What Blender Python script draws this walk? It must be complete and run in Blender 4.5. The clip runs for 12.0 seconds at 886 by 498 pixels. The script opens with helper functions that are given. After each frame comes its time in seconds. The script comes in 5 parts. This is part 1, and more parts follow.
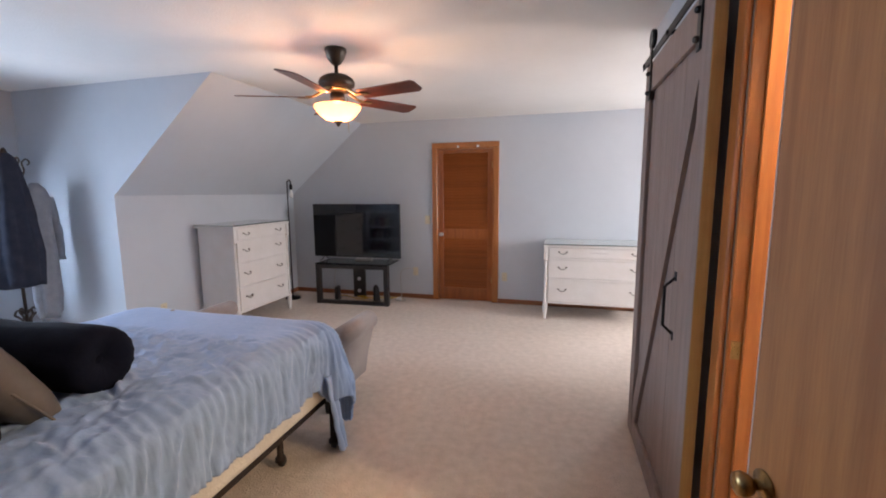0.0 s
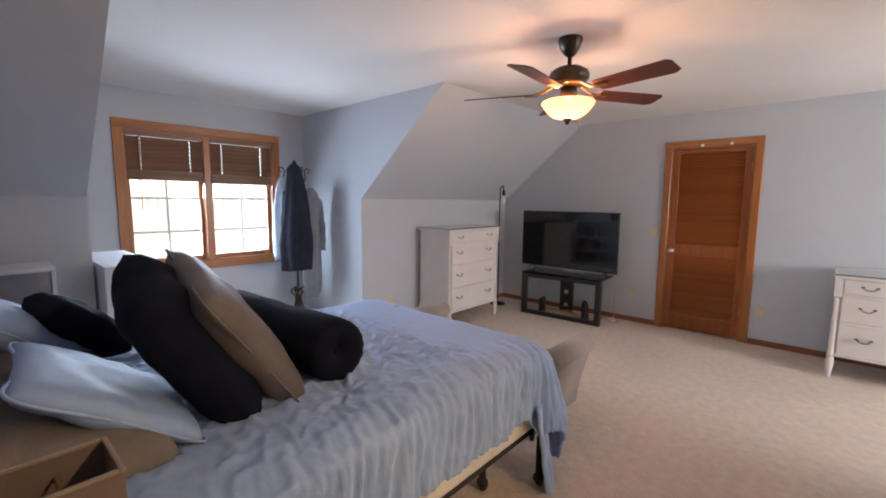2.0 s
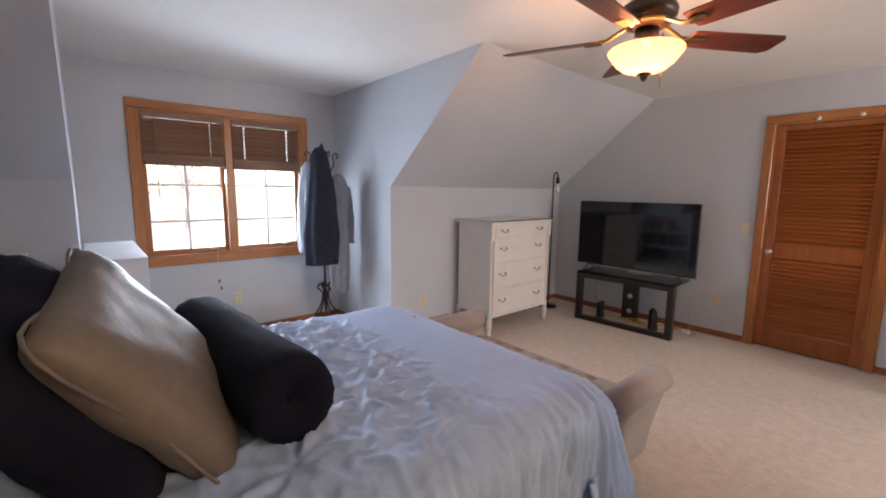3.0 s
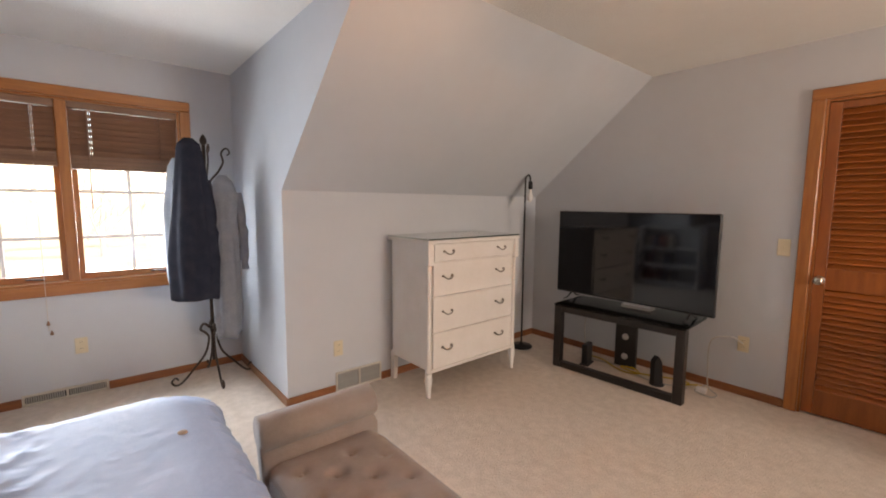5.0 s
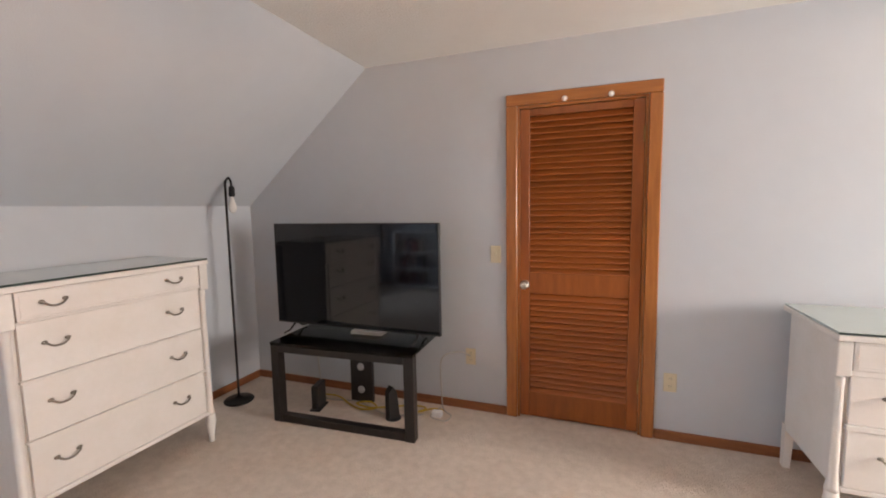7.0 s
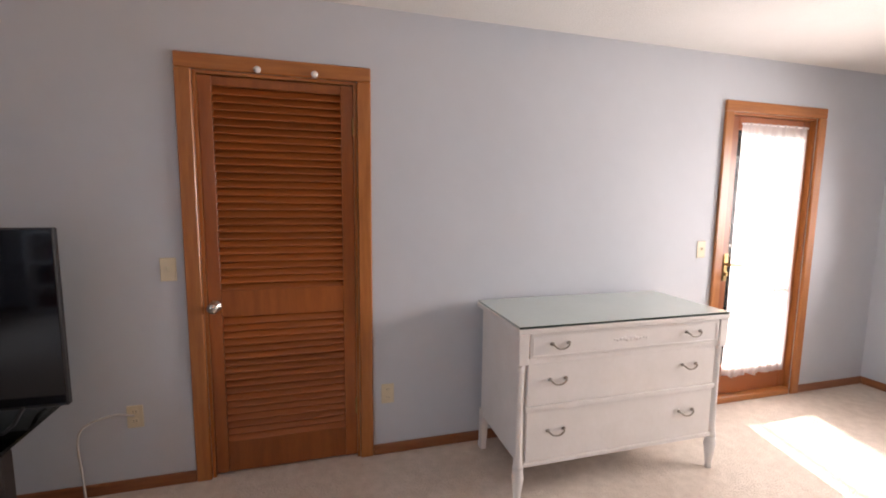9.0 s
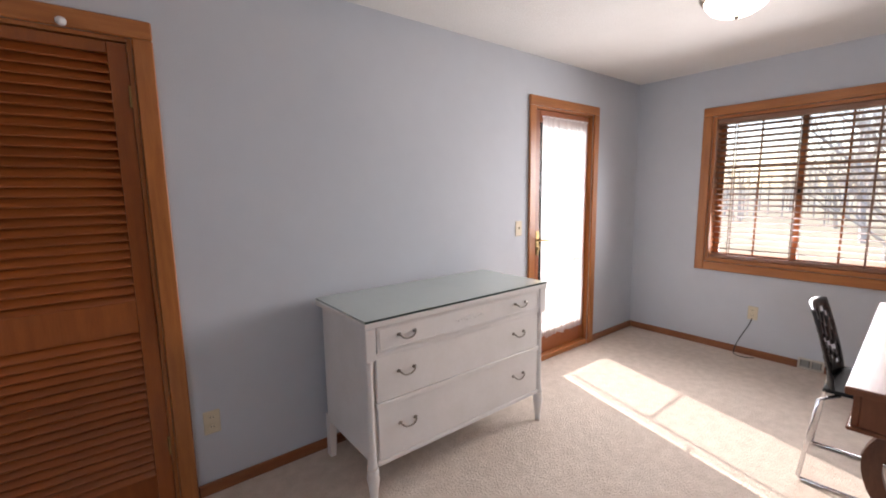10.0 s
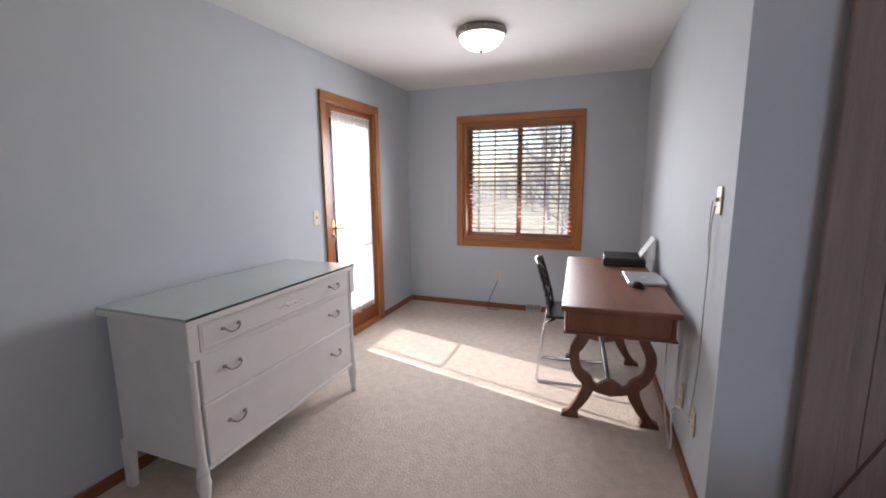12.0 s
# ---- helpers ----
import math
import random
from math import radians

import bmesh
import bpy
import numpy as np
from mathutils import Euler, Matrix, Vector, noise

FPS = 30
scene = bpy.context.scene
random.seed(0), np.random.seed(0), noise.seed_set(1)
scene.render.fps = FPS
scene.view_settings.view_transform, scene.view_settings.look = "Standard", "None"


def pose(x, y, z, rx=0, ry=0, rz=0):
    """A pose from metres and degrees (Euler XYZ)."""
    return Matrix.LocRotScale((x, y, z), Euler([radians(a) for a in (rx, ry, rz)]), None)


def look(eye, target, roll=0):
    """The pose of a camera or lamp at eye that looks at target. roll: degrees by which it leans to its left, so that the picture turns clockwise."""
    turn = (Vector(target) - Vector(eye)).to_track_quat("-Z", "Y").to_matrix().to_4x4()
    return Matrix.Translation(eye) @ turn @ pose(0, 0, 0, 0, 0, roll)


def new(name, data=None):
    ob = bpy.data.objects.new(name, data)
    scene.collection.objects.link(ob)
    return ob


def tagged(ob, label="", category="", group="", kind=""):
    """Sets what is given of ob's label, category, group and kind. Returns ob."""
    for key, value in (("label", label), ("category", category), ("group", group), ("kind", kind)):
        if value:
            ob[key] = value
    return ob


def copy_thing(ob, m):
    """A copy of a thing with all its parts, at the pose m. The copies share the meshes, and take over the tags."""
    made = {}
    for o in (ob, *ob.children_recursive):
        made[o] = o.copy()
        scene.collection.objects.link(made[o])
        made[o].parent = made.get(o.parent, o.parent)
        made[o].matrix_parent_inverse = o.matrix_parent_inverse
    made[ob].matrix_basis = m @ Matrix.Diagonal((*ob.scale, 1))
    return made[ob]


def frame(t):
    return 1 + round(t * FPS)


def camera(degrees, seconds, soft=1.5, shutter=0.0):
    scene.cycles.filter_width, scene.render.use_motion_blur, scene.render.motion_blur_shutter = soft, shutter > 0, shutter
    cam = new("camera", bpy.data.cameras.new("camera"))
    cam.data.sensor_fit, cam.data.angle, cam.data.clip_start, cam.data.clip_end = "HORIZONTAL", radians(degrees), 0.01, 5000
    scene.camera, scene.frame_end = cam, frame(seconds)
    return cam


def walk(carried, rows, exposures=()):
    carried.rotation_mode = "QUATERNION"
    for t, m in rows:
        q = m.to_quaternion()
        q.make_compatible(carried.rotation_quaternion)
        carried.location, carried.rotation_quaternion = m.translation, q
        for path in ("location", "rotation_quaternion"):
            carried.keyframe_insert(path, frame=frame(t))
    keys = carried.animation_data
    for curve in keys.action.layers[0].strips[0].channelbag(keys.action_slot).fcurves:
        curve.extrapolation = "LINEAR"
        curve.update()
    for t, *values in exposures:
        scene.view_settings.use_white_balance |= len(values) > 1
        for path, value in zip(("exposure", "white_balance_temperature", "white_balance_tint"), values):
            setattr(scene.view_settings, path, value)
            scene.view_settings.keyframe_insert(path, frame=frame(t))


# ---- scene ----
cam = camera(93.1, 12.0, 1.9)
PATH = [
    (0, (1.163, 0.411, 1.438), (0.643, 2.324, 1.172), -0.4),
    (0.5, (1.151, 0.421, 1.43), (0.351, 2.236, 1.175), 0.1),
    (1, (1.123, 0.41, 1.431), (0.102, 2.11, 1.175), 0.7),
    (1.5, (1.059, 0.463, 1.416), (-0.14, 2.045, 1.168), 0.7),
    (2, (0.917, 0.613, 1.426), (-0.416, 2.085, 1.194), 0.5),
    (2.5, (0.773, 0.846, 1.426), (-0.648, 2.227, 1.155), -0.0),
    (2.7, (0.708, 0.962, 1.408), (-0.753, 2.299, 1.129), 0.4),
    (4.5, (0.218, 2.057, 1.385), (-1.378, 3.237, 1.134), -0.0),
    (5, (0.115, 2.344, 1.345), (-1.406, 3.624, 1.134), 0.4),
    (5.5, (0.036, 2.606, 1.368), (-1.332, 4.057, 1.213), -0.3),
    (6, (0.026, 2.841, 1.386), (-1.164, 4.439, 1.216), -0.8),
    (6.5, (0.048, 3.051, 1.382), (-0.932, 4.785, 1.197), -0.8),
    (7, (0.088, 3.218, 1.381), (-0.613, 5.082, 1.189), -1.0),
    (9, (0.184, 3.676, 1.41), (0.712, 5.592, 1.187), 0.6),
    (9.5, (0.229, 3.737, 1.393), (1.085, 5.527, 1.143), -0.1),
    (10, (0.219, 3.801, 1.393), (1.44, 5.362, 1.122), -0.9),
    (10.5, (0.139, 3.821, 1.392), (1.607, 5.15, 1.113), -1.2),
    (11, (0.055, 3.818, 1.396), (1.681, 4.946, 1.107), -0.5),
    (11.5, (-0.076, 3.814, 1.386), (1.671, 4.735, 1.072), -0.5),
    (12, (-0.119, 3.845, 1.379), (1.728, 4.545, 1.062), -0.6),
]
walk(cam, [(t, look(eye, target, roll)) for t, eye, target, roll in PATH],
     [(0.0, 3.25, 6600, 17), (0.6, 3.15, 6800, 19), (2.0, 3.1, 7000, 19), (2.7, 3.15, 7200, 20), (4.5, 3.22, 8800, 23), (5.5, 3.47, 8700, 18), (6.2, 3.62, 8200, 18), (7.0, 3.65, 7600, 17),
      (8.0, 3.4, 7300, 19), (9.0, 3.08, 7300, 21), (9.5, 2.85, 7100, 20), (10.0, 2.62, 6900, 19), (10.5, 2.42, 6700, 17), (12.0, 2.38, 6450, 15)])

# ---- world, sun, exposure ----
SUN_WAY = Vector((-0.27, -1.0, -0.80))
world = bpy.data.worlds.new("sky")
scene.world = world
world.use_nodes = True
wn = world.node_tree
sky = wn.nodes.new("ShaderNodeTexSky")
sky.sky_type = "NISHITA"
sky.sun_disc = False
sky.sun_elevation = radians(37.7)
sky.sun_rotation = radians(15.1)
wn.nodes["Background"].inputs[1].default_value = 0.09
wn.links.new(sky.outputs[0], wn.nodes["Background"].inputs[0])
sun_data = bpy.data.lights.new("sun", "SUN")
sun_data.energy, sun_data.angle, sun_data.color = 2.0, radians(0.6), (1.0, 0.95, 0.87)
sun = new("sun", sun_data)
sun.matrix_world = Matrix.Translation((2, 12, 9)) @ SUN_WAY.to_track_quat("-Z", "Y").to_matrix().to_4x4()


def lamp(name, at, watts, colour, radius):
    data = bpy.data.lights.new(name, "POINT")
    data.energy, data.color, data.shadow_soft_size = watts, colour, radius
    ob = new(name, data)
    ob.location = at
    return ob


def daylight(name, at, target, wide, tall, watts, colour, spread):
    """Sky light that enters by an opening."""
    data = bpy.data.lights.new(name, "AREA")
    data.shape, data.size, data.size_y, data.energy, data.color = "RECTANGLE", wide, tall, watts, colour
    ob = new(name, data)
    data.spread = radians(spread)
    ob.matrix_world = look(at, target)
    return ob


daylight("dormer_daylight", (-3.965, 2.235, 1.20), (0, 3.0, 0.5), 1.36, 0.74, 8.0, (0.58, 0.77, 1.0), 130)
daylight("patio_daylight", (3.28, 6.12, 1.07), (-0.6, 3.0, 0.5), 0.52, 1.55, 2.6, (0.92, 0.96, 1.0), 140)
daylight("office_daylight", (4.452, 4.71, 1.37), (-0.4, 5.0, 0.35), 1.1, 1.15, 7.6, (0.95, 0.97, 1.0), 125)
lamp("fan_bulb", (-0.32, 3.12, 2.045), 4.9, (1.0, 0.62, 0.37), 0.035)
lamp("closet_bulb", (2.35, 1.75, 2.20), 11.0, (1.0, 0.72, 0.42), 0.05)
lamp("dome_bulb", (2.87, 4.68, 2.34), 3.6, (1.0, 0.72, 0.42), 0.03)


# ---- materials ----
def rgb(c):
    return (c[0], c[1], c[2], 1.0)


def mat(name, a, b=None, rough=0.6, scale=8.0, stretch=(1, 1, 1), metal=0.0, bump=0.0, bump_scale=60.0, detail=5.0,
        coat=0.0, emit=None, glow=0.0, sheen=0.0, rough_var=0.08, per_object=0.0, spec=0.5):
    """A surface: two colours mixed by noise at two sizes, with uneven gloss and fine relief."""
    m = bpy.data.materials.new(name)
    m.use_nodes = True
    nt = m.node_tree
    p = nt.nodes["Principled BSDF"]
    b = b or tuple(c * 0.86 for c in a)
    tc = nt.nodes.new("ShaderNodeTexCoord")
    mp = nt.nodes.new("ShaderNodeMapping")
    mp.inputs["Scale"].default_value = stretch
    nt.links.new(tc.outputs["Object"], mp.inputs[0])
    big = nt.nodes.new("ShaderNodeTexNoise")
    big.inputs["Scale"].default_value, big.inputs["Detail"].default_value = scale, detail
    fine = nt.nodes.new("ShaderNodeTexNoise")
    fine.inputs["Scale"].default_value, fine.inputs["Detail"].default_value = scale * 7.3, 3.0
    for n in (big, fine):
        nt.links.new(mp.outputs[0], n.inputs["Vector"])
    add = nt.nodes.new("ShaderNodeMath")
    add.operation = "MULTIPLY_ADD"
    add.inputs[1].default_value = 0.35
    nt.links.new(fine.outputs[0], add.inputs[0])
    nt.links.new(big.outputs[0], add.inputs[2])
    ramp = nt.nodes.new("ShaderNodeValToRGB")
    ramp.color_ramp.elements[0].position, ramp.color_ramp.elements[1].position = 0.48, 0.86
    ramp.color_ramp.elements[0].color, ramp.color_ramp.elements[1].color = rgb(a), rgb(b)
    nt.links.new(add.outputs[0], ramp.inputs[0])
    colour = ramp.outputs[0]
    if per_object:
        info = nt.nodes.new("ShaderNodeObjectInfo")
        hsv = nt.nodes.new("ShaderNodeHueSaturation")
        rng = nt.nodes.new("ShaderNodeMapRange")
        rng.inputs["To Min"].default_value, rng.inputs["To Max"].default_value = 1 - per_object, 1 + per_object
        nt.links.new(info.outputs["Random"], rng.inputs["Value"])
        nt.links.new(rng.outputs[0], hsv.inputs["Value"])
        nt.links.new(colour, hsv.inputs["Color"])
        colour = hsv.outputs[0]
    nt.links.new(colour, p.inputs["Base Color"])
    rr = nt.nodes.new("ShaderNodeMapRange")
    rr.inputs["To Min"].default_value, rr.inputs["To Max"].default_value = max(0.02, rough - rough_var), min(1.0, rough + rough_var)
    nt.links.new(fine.outputs[0], rr.inputs["Value"])
    nt.links.new(rr.outputs[0], p.inputs["Roughness"])
    p.inputs["Metallic"].default_value = metal
    p.inputs["Coat Weight"].default_value = coat
    p.inputs["Coat Roughness"].default_value = 0.25
    p.inputs["Sheen Weight"].default_value = sheen
    p.inputs["Specular IOR Level"].default_value = spec
    if bump:
        bn = nt.nodes.new("ShaderNodeTexNoise")
        bn.inputs["Scale"].default_value, bn.inputs["Detail"].default_value = bump_scale, 4.0
        nt.links.new(mp.outputs[0], bn.inputs["Vector"])
        bu = nt.nodes.new("ShaderNodeBump")
        bu.inputs["Strength"].default_value, bu.inputs["Distance"].default_value = min(1.0, bump), 0.01
        nt.links.new(bn.outputs[0], bu.inputs["Height"])
        nt.links.new(bu.outputs[0], p.inputs["Normal"])
    if emit:
        p.inputs["Emission Color"].default_value = rgb(emit)
        p.inputs["Emission Strength"].default_value = glow
    return m


def glass_mat(name, tint=(1, 1, 1), rough=0.0):
    """Thin clear glass: passes light straight on, with a weak mirror by angle."""
    m = bpy.data.materials.new(name)
    m.use_nodes = True
    nt = m.node_tree
    nt.nodes.remove(nt.nodes["Principled BSDF"])
    tr = nt.nodes.new("ShaderNodeBsdfTransparent")
    tr.inputs[0].default_value = rgb(tint)
    gl = nt.nodes.new("ShaderNodeBsdfGlossy")
    gl.inputs["Roughness"].default_value = rough
    fr = nt.nodes.new("ShaderNodeFresnel")
    fr.inputs[0].default_value = 1.45
    mix = nt.nodes.new("ShaderNodeMixShader")
    nt.links.new(fr.outputs[0], mix.inputs[0])
    nt.links.new(tr.outputs[0], mix.inputs[1])
    nt.links.new(gl.outputs[0], mix.inputs[2])
    nt.links.new(mix.outputs[0], nt.nodes["Material Output"].inputs[0])
    return m


def sheer_mat(name, through_part, colour, emit=None, glow=0.0):
    m = bpy.data.materials.new(name)
    m.use_nodes = True
    nt = m.node_tree
    nt.nodes.remove(nt.nodes["Principled BSDF"])
    tr = nt.nodes.new("ShaderNodeBsdfTransparent")
    di = nt.nodes.new("ShaderNodeBsdfDiffuse")
    tl = nt.nodes.new("ShaderNodeBsdfTranslucent")
    tr.inputs[0].default_value = rgb(colour)
    di.inputs[0].default_value = rgb(colour)
    tl.inputs[0].default_value = rgb(colour)
    half = nt.nodes.new("ShaderNodeMixShader")
    half.inputs[0].default_value = 0.6
    nt.links.new(di.outputs[0], half.inputs[1])
    nt.links.new(tl.outputs[0], half.inputs[2])
    mix = nt.nodes.new("ShaderNodeMixShader")
    mix.inputs[0].default_value = 1 - through_part
    nt.links.new(tr.outputs[0], mix.inputs[1])
    nt.links.new(half.outputs[0], mix.inputs[2])
    last = mix
    if emit:
        em = nt.nodes.new("ShaderNodeEmission")
        em.inputs[0].default_value, em.inputs[1].default_value = rgb(emit), glow
        last = nt.nodes.new("ShaderNodeAddShader")
        nt.links.new(mix.outputs[0], last.inputs[0])
        nt.links.new(em.outputs[0], last.inputs[1])
    nt.links.new(last.outputs[0], nt.nodes["Material Output"].inputs[0])
    return m


M_WALL = mat("blue_grey_wall_paint", (0.525, 0.555, 0.592), (0.50, 0.53, 0.567), 0.75, 1.5, bump=0.12, bump_scale=180)
M_CEIL = mat("white_ceiling_paint", (0.82, 0.81, 0.78), (0.79, 0.78, 0.75), 0.9, 2.0, bump=0.35, bump_scale=90)
M_CARPET = mat("beige_carpet", (0.72, 0.63, 0.55), (0.62, 0.535, 0.46), 0.97, 17.0, bump=1.0, bump_scale=110, spec=0.1)
M_TRIM = mat("honey_oak_trim", (0.43, 0.158, 0.042), (0.32, 0.108, 0.027), 0.34, 5.0, (9, 9, 0.7), bump=0.06, bump_scale=40, coat=0.12)
M_TRIM_H = mat("honey_oak_trim_level", (0.43, 0.158, 0.042), (0.32, 0.108, 0.027), 0.34, 5.0, (0.7, 0.7, 9), bump=0.06, bump_scale=40, coat=0.12)
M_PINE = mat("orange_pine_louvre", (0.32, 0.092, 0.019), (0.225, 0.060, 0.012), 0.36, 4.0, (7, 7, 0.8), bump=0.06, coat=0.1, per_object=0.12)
# Same pine, a touch lighter, to make up for shade between the louvre slats.
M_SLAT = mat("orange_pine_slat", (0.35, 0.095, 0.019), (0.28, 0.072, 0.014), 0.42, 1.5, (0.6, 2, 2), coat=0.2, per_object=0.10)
M_OAK = mat("pale_oak_veneer", (0.47, 0.205, 0.066), (0.33, 0.128, 0.04), 0.5, 3.5, (11, 11, 0.55), bump=0.08, bump_scale=30)
M_BASE = mat("reddish_oak_baseboard", (0.30, 0.11, 0.04), (0.21, 0.07, 0.025), 0.4, 5.0, (1, 1, 9), coat=0.2)
M_BARN = mat("grey_washed_barn_wood", (0.275, 0.21, 0.185), (0.21, 0.158, 0.138), 0.7, 3.0, (10, 10, 0.7), bump=0.22, bump_scale=22)
M_BARN_EDGE = mat("raw_barn_door_edge", (0.36, 0.24, 0.10), (0.27, 0.17, 0.07), 0.6, 4.0, (8, 8, 0.7), bump=0.1)
M_IRON = mat("black_iron", (0.012, 0.012, 0.013), (0.02, 0.019, 0.018), 0.45, 20, metal=0.6)
M_WHITE = mat("cream_white_furniture_paint", (0.76, 0.73, 0.70), (0.71, 0.68, 0.64), 0.42, 6.0, bump=0.05, bump_scale=50)
M_PEWTER = mat("aged_pewter", (0.33, 0.30, 0.26), (0.20, 0.18, 0.15), 0.38, 40, metal=0.9)
M_BRASS = mat("antique_brass", (0.42, 0.30, 0.14), (0.28, 0.19, 0.08), 0.3, 30, metal=1.0)
M_NICKEL = mat("satin_nickel", (0.62, 0.60, 0.56), None, 0.28, 30, metal=1.0)
M_CHROME = mat("chrome_tube", (0.75, 0.75, 0.76), None, 0.12, 30, metal=1.0, rough_var=0.04)
M_GLASSTOP = mat("green_tinted_glass_top", (0.46, 0.52, 0.49), (0.44, 0.50, 0.47), 0.06, 3, coat=0.6, rough_var=0.02)
M_GLASSEDGE = mat("dark_glass_edge", (0.03, 0.05, 0.045), None, 0.15, 10)
M_PANE = glass_mat("window_glass")
M_SMOKE = glass_mat("smoked_glass", (0.42, 0.46, 0.46), 0.02)
M_BLIND = mat("walnut_blind_slat", (0.27, 0.145, 0.09), (0.20, 0.10, 0.06), 0.45, 4, (7, 0.8, 7), per_object=0.12)
M_CORD = mat("pale_blind_cord", (0.62, 0.55, 0.48), None, 0.8, 40)
M_SHEER = sheer_mat("white_sheer_fabric", 0.42, (0.92, 0.92, 0.93))
M_SHEET = mat("light_blue_satin_cotton", (0.30, 0.43, 0.67), (0.265, 0.39, 0.625), 0.62, 5, bump=0.2, bump_scale=36, sheen=0.1)
M_NAVY = mat("navy_velvet", (0.005, 0.0065, 0.015), (0.009, 0.011, 0.022), 0.9, 9, bump=0.12, bump_scale=60, spec=0.12)
M_TAUPE = mat("taupe_satin", (0.150, 0.128, 0.112), (0.118, 0.10, 0.087), 0.5, 6, bump=0.1, bump_scale=50, sheen=0.05, spec=0.35)
M_BROWNBED = mat("brown_cotton", (0.19, 0.163, 0.147), (0.15, 0.128, 0.115), 0.8, 7, bump=0.2, bump_scale=60)
M_CREAM = mat("cream_mattress_ticking", (0.68, 0.655, 0.60), (0.61, 0.585, 0.53), 0.8, 12, bump=0.3, bump_scale=70)
M_BEDFRAME = mat("dark_steel_frame", (0.03, 0.02, 0.017), None, 0.5, 30, metal=0.5)
M_BENCH = mat("taupe_bench_linen", (0.32, 0.265, 0.24), (0.27, 0.222, 0.20), 0.85, 10, bump=0.4, bump_scale=220, sheen=0.3)
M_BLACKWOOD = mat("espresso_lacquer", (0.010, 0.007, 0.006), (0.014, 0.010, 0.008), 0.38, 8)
M_BLACK = mat("black_plastic", (0.010, 0.010, 0.011), None, 0.4, 30)
M_SCREEN = mat("dark_screen_glass", (0.004, 0.0045, 0.006), (0.004, 0.0045, 0.006), 0.06, 3, rough_var=0.02)
M_BRONZE = mat("oil_rubbed_bronze", (0.045, 0.034, 0.027), (0.075, 0.055, 0.040), 0.35, 16, metal=0.7)
M_BLADE = mat("cherry_fan_blade", (0.14, 0.030, 0.016), (0.08, 0.018, 0.010), 0.35, 4, (1, 8, 8), coat=0.4)
M_BOWL = sheer_mat("amber_alabaster_glass", 0.50, (0.72, 0.48, 0.34), (1.0, 0.58, 0.36), 0.03)
M_DOME = mat("frosted_white_glass", (0.85, 0.85, 0.84), None, 0.4, 5, emit=(1.0, 0.86, 0.70), glow=0.8)
M_BULB = mat("milky_bulb_glass", (0.80, 0.78, 0.74), None, 0.2, 9)
M_DESK = mat("cherry_desk_veneer", (0.22, 0.078, 0.034), (0.17, 0.058, 0.025), 0.42, 1.6, (0.8, 9, 3), coat=0.08, rough_var=0.05, spec=0.3)
M_DESKLEG = mat("carved_cherry", (0.19, 0.070, 0.030), (0.11, 0.036, 0.015), 0.38, 5, (4, 4, 1), coat=0.3)
M_CHAIRBACK = mat("black_lattice_plastic", (0.013, 0.013, 0.014), None, 0.3, 30)
M_CHAIRMATT = mat("matt_black_plastic", (0.008, 0.008, 0.009), None, 0.75, 30, spec=0.2)
M_SILVER = mat("silver_aluminium", (0.62, 0.62, 0.63), None, 0.35, 40, metal=0.8)
M_PAPER = mat("white_paper", (0.82, 0.82, 0.82), None, 0.8, 20)
M_IVORY = mat("ivory_plastic", (0.66, 0.58, 0.42), (0.62, 0.54, 0.38), 0.4, 20)
M_VENT = mat("cream_vent_enamel", (0.60, 0.56, 0.48), None, 0.45, 20)
M_VENTDARK = mat("grey_vent_slats", (0.38, 0.38, 0.36), None, 0.5, 20)
M_CABLE = mat("grey_cable", (0.45, 0.43, 0.40), None, 0.5, 20)
M_YELLOW = mat("yellow_cable", (0.60, 0.40, 0.03), None, 0.5, 20)
M_COATNAVY = mat("charcoal_navy_wool", (0.022, 0.025, 0.038), (0.032, 0.035, 0.050), 0.95, 14, bump=0.4, bump_scale=120, spec=0.15)
M_COATGREY = mat("grey_fleece", (0.25, 0.26, 0.29), (0.20, 0.21, 0.24), 0.92, 12, bump=0.4, bump_scale=120)
M_COATPALE = mat("pale_blue_cotton", (0.50, 0.56, 0.63), (0.42, 0.48, 0.56), 0.85, 12, bump=0.3, bump_scale=120)
M_SHADE = mat("taupe_lamp_shade", (0.17, 0.13, 0.11), (0.155, 0.118, 0.098), 0.85, 18, bump=0.05, bump_scale=300)
M_SHADEIN = mat("pale_shade_lining", (0.30, 0.25, 0.20), None, 0.9, 18)
M_SHELF = mat("white_bookcase_laminate", (0.78, 0.79, 0.80), None, 0.45, 6)
M_LAWN = mat("winter_lawn", (0.30, 0.27, 0.20), (0.22, 0.21, 0.14), 0.95, 0.5, bump=0.5, bump_scale=8)
M_BARK = mat("grey_bark", (0.46, 0.42, 0.40), (0.38, 0.34, 0.32), 0.95, 4, (4, 4, 0.7), bump=0.6, bump_scale=12)
M_DECK = mat("weathered_deck_board", (0.36, 0.32, 0.28), (0.27, 0.24, 0.20), 0.85, 3, (8, 0.7, 8), per_object=0.1)
M_SIDING = mat("pale_siding", (0.62, 0.60, 0.56), None, 0.7, 3)
M_ROOF = mat("grey_shingle", (0.13, 0.12, 0.115), (0.09, 0.085, 0.08), 0.95, 5, bump=0.5)


# ---- builders ----
def part(name, bm, material, parent=None, label="", smooth=False):
    me = bpy.data.meshes.new(name)
    bm.normal_update()
    bm.to_mesh(me)
    bm.free()
    me.materials.append(material)
    if smooth:
        for f in me.polygons:
            f.use_smooth = True
    ob = new(name, me)
    if parent:
        ob.parent = parent
    if label:
        ob["label"] = label
    return ob


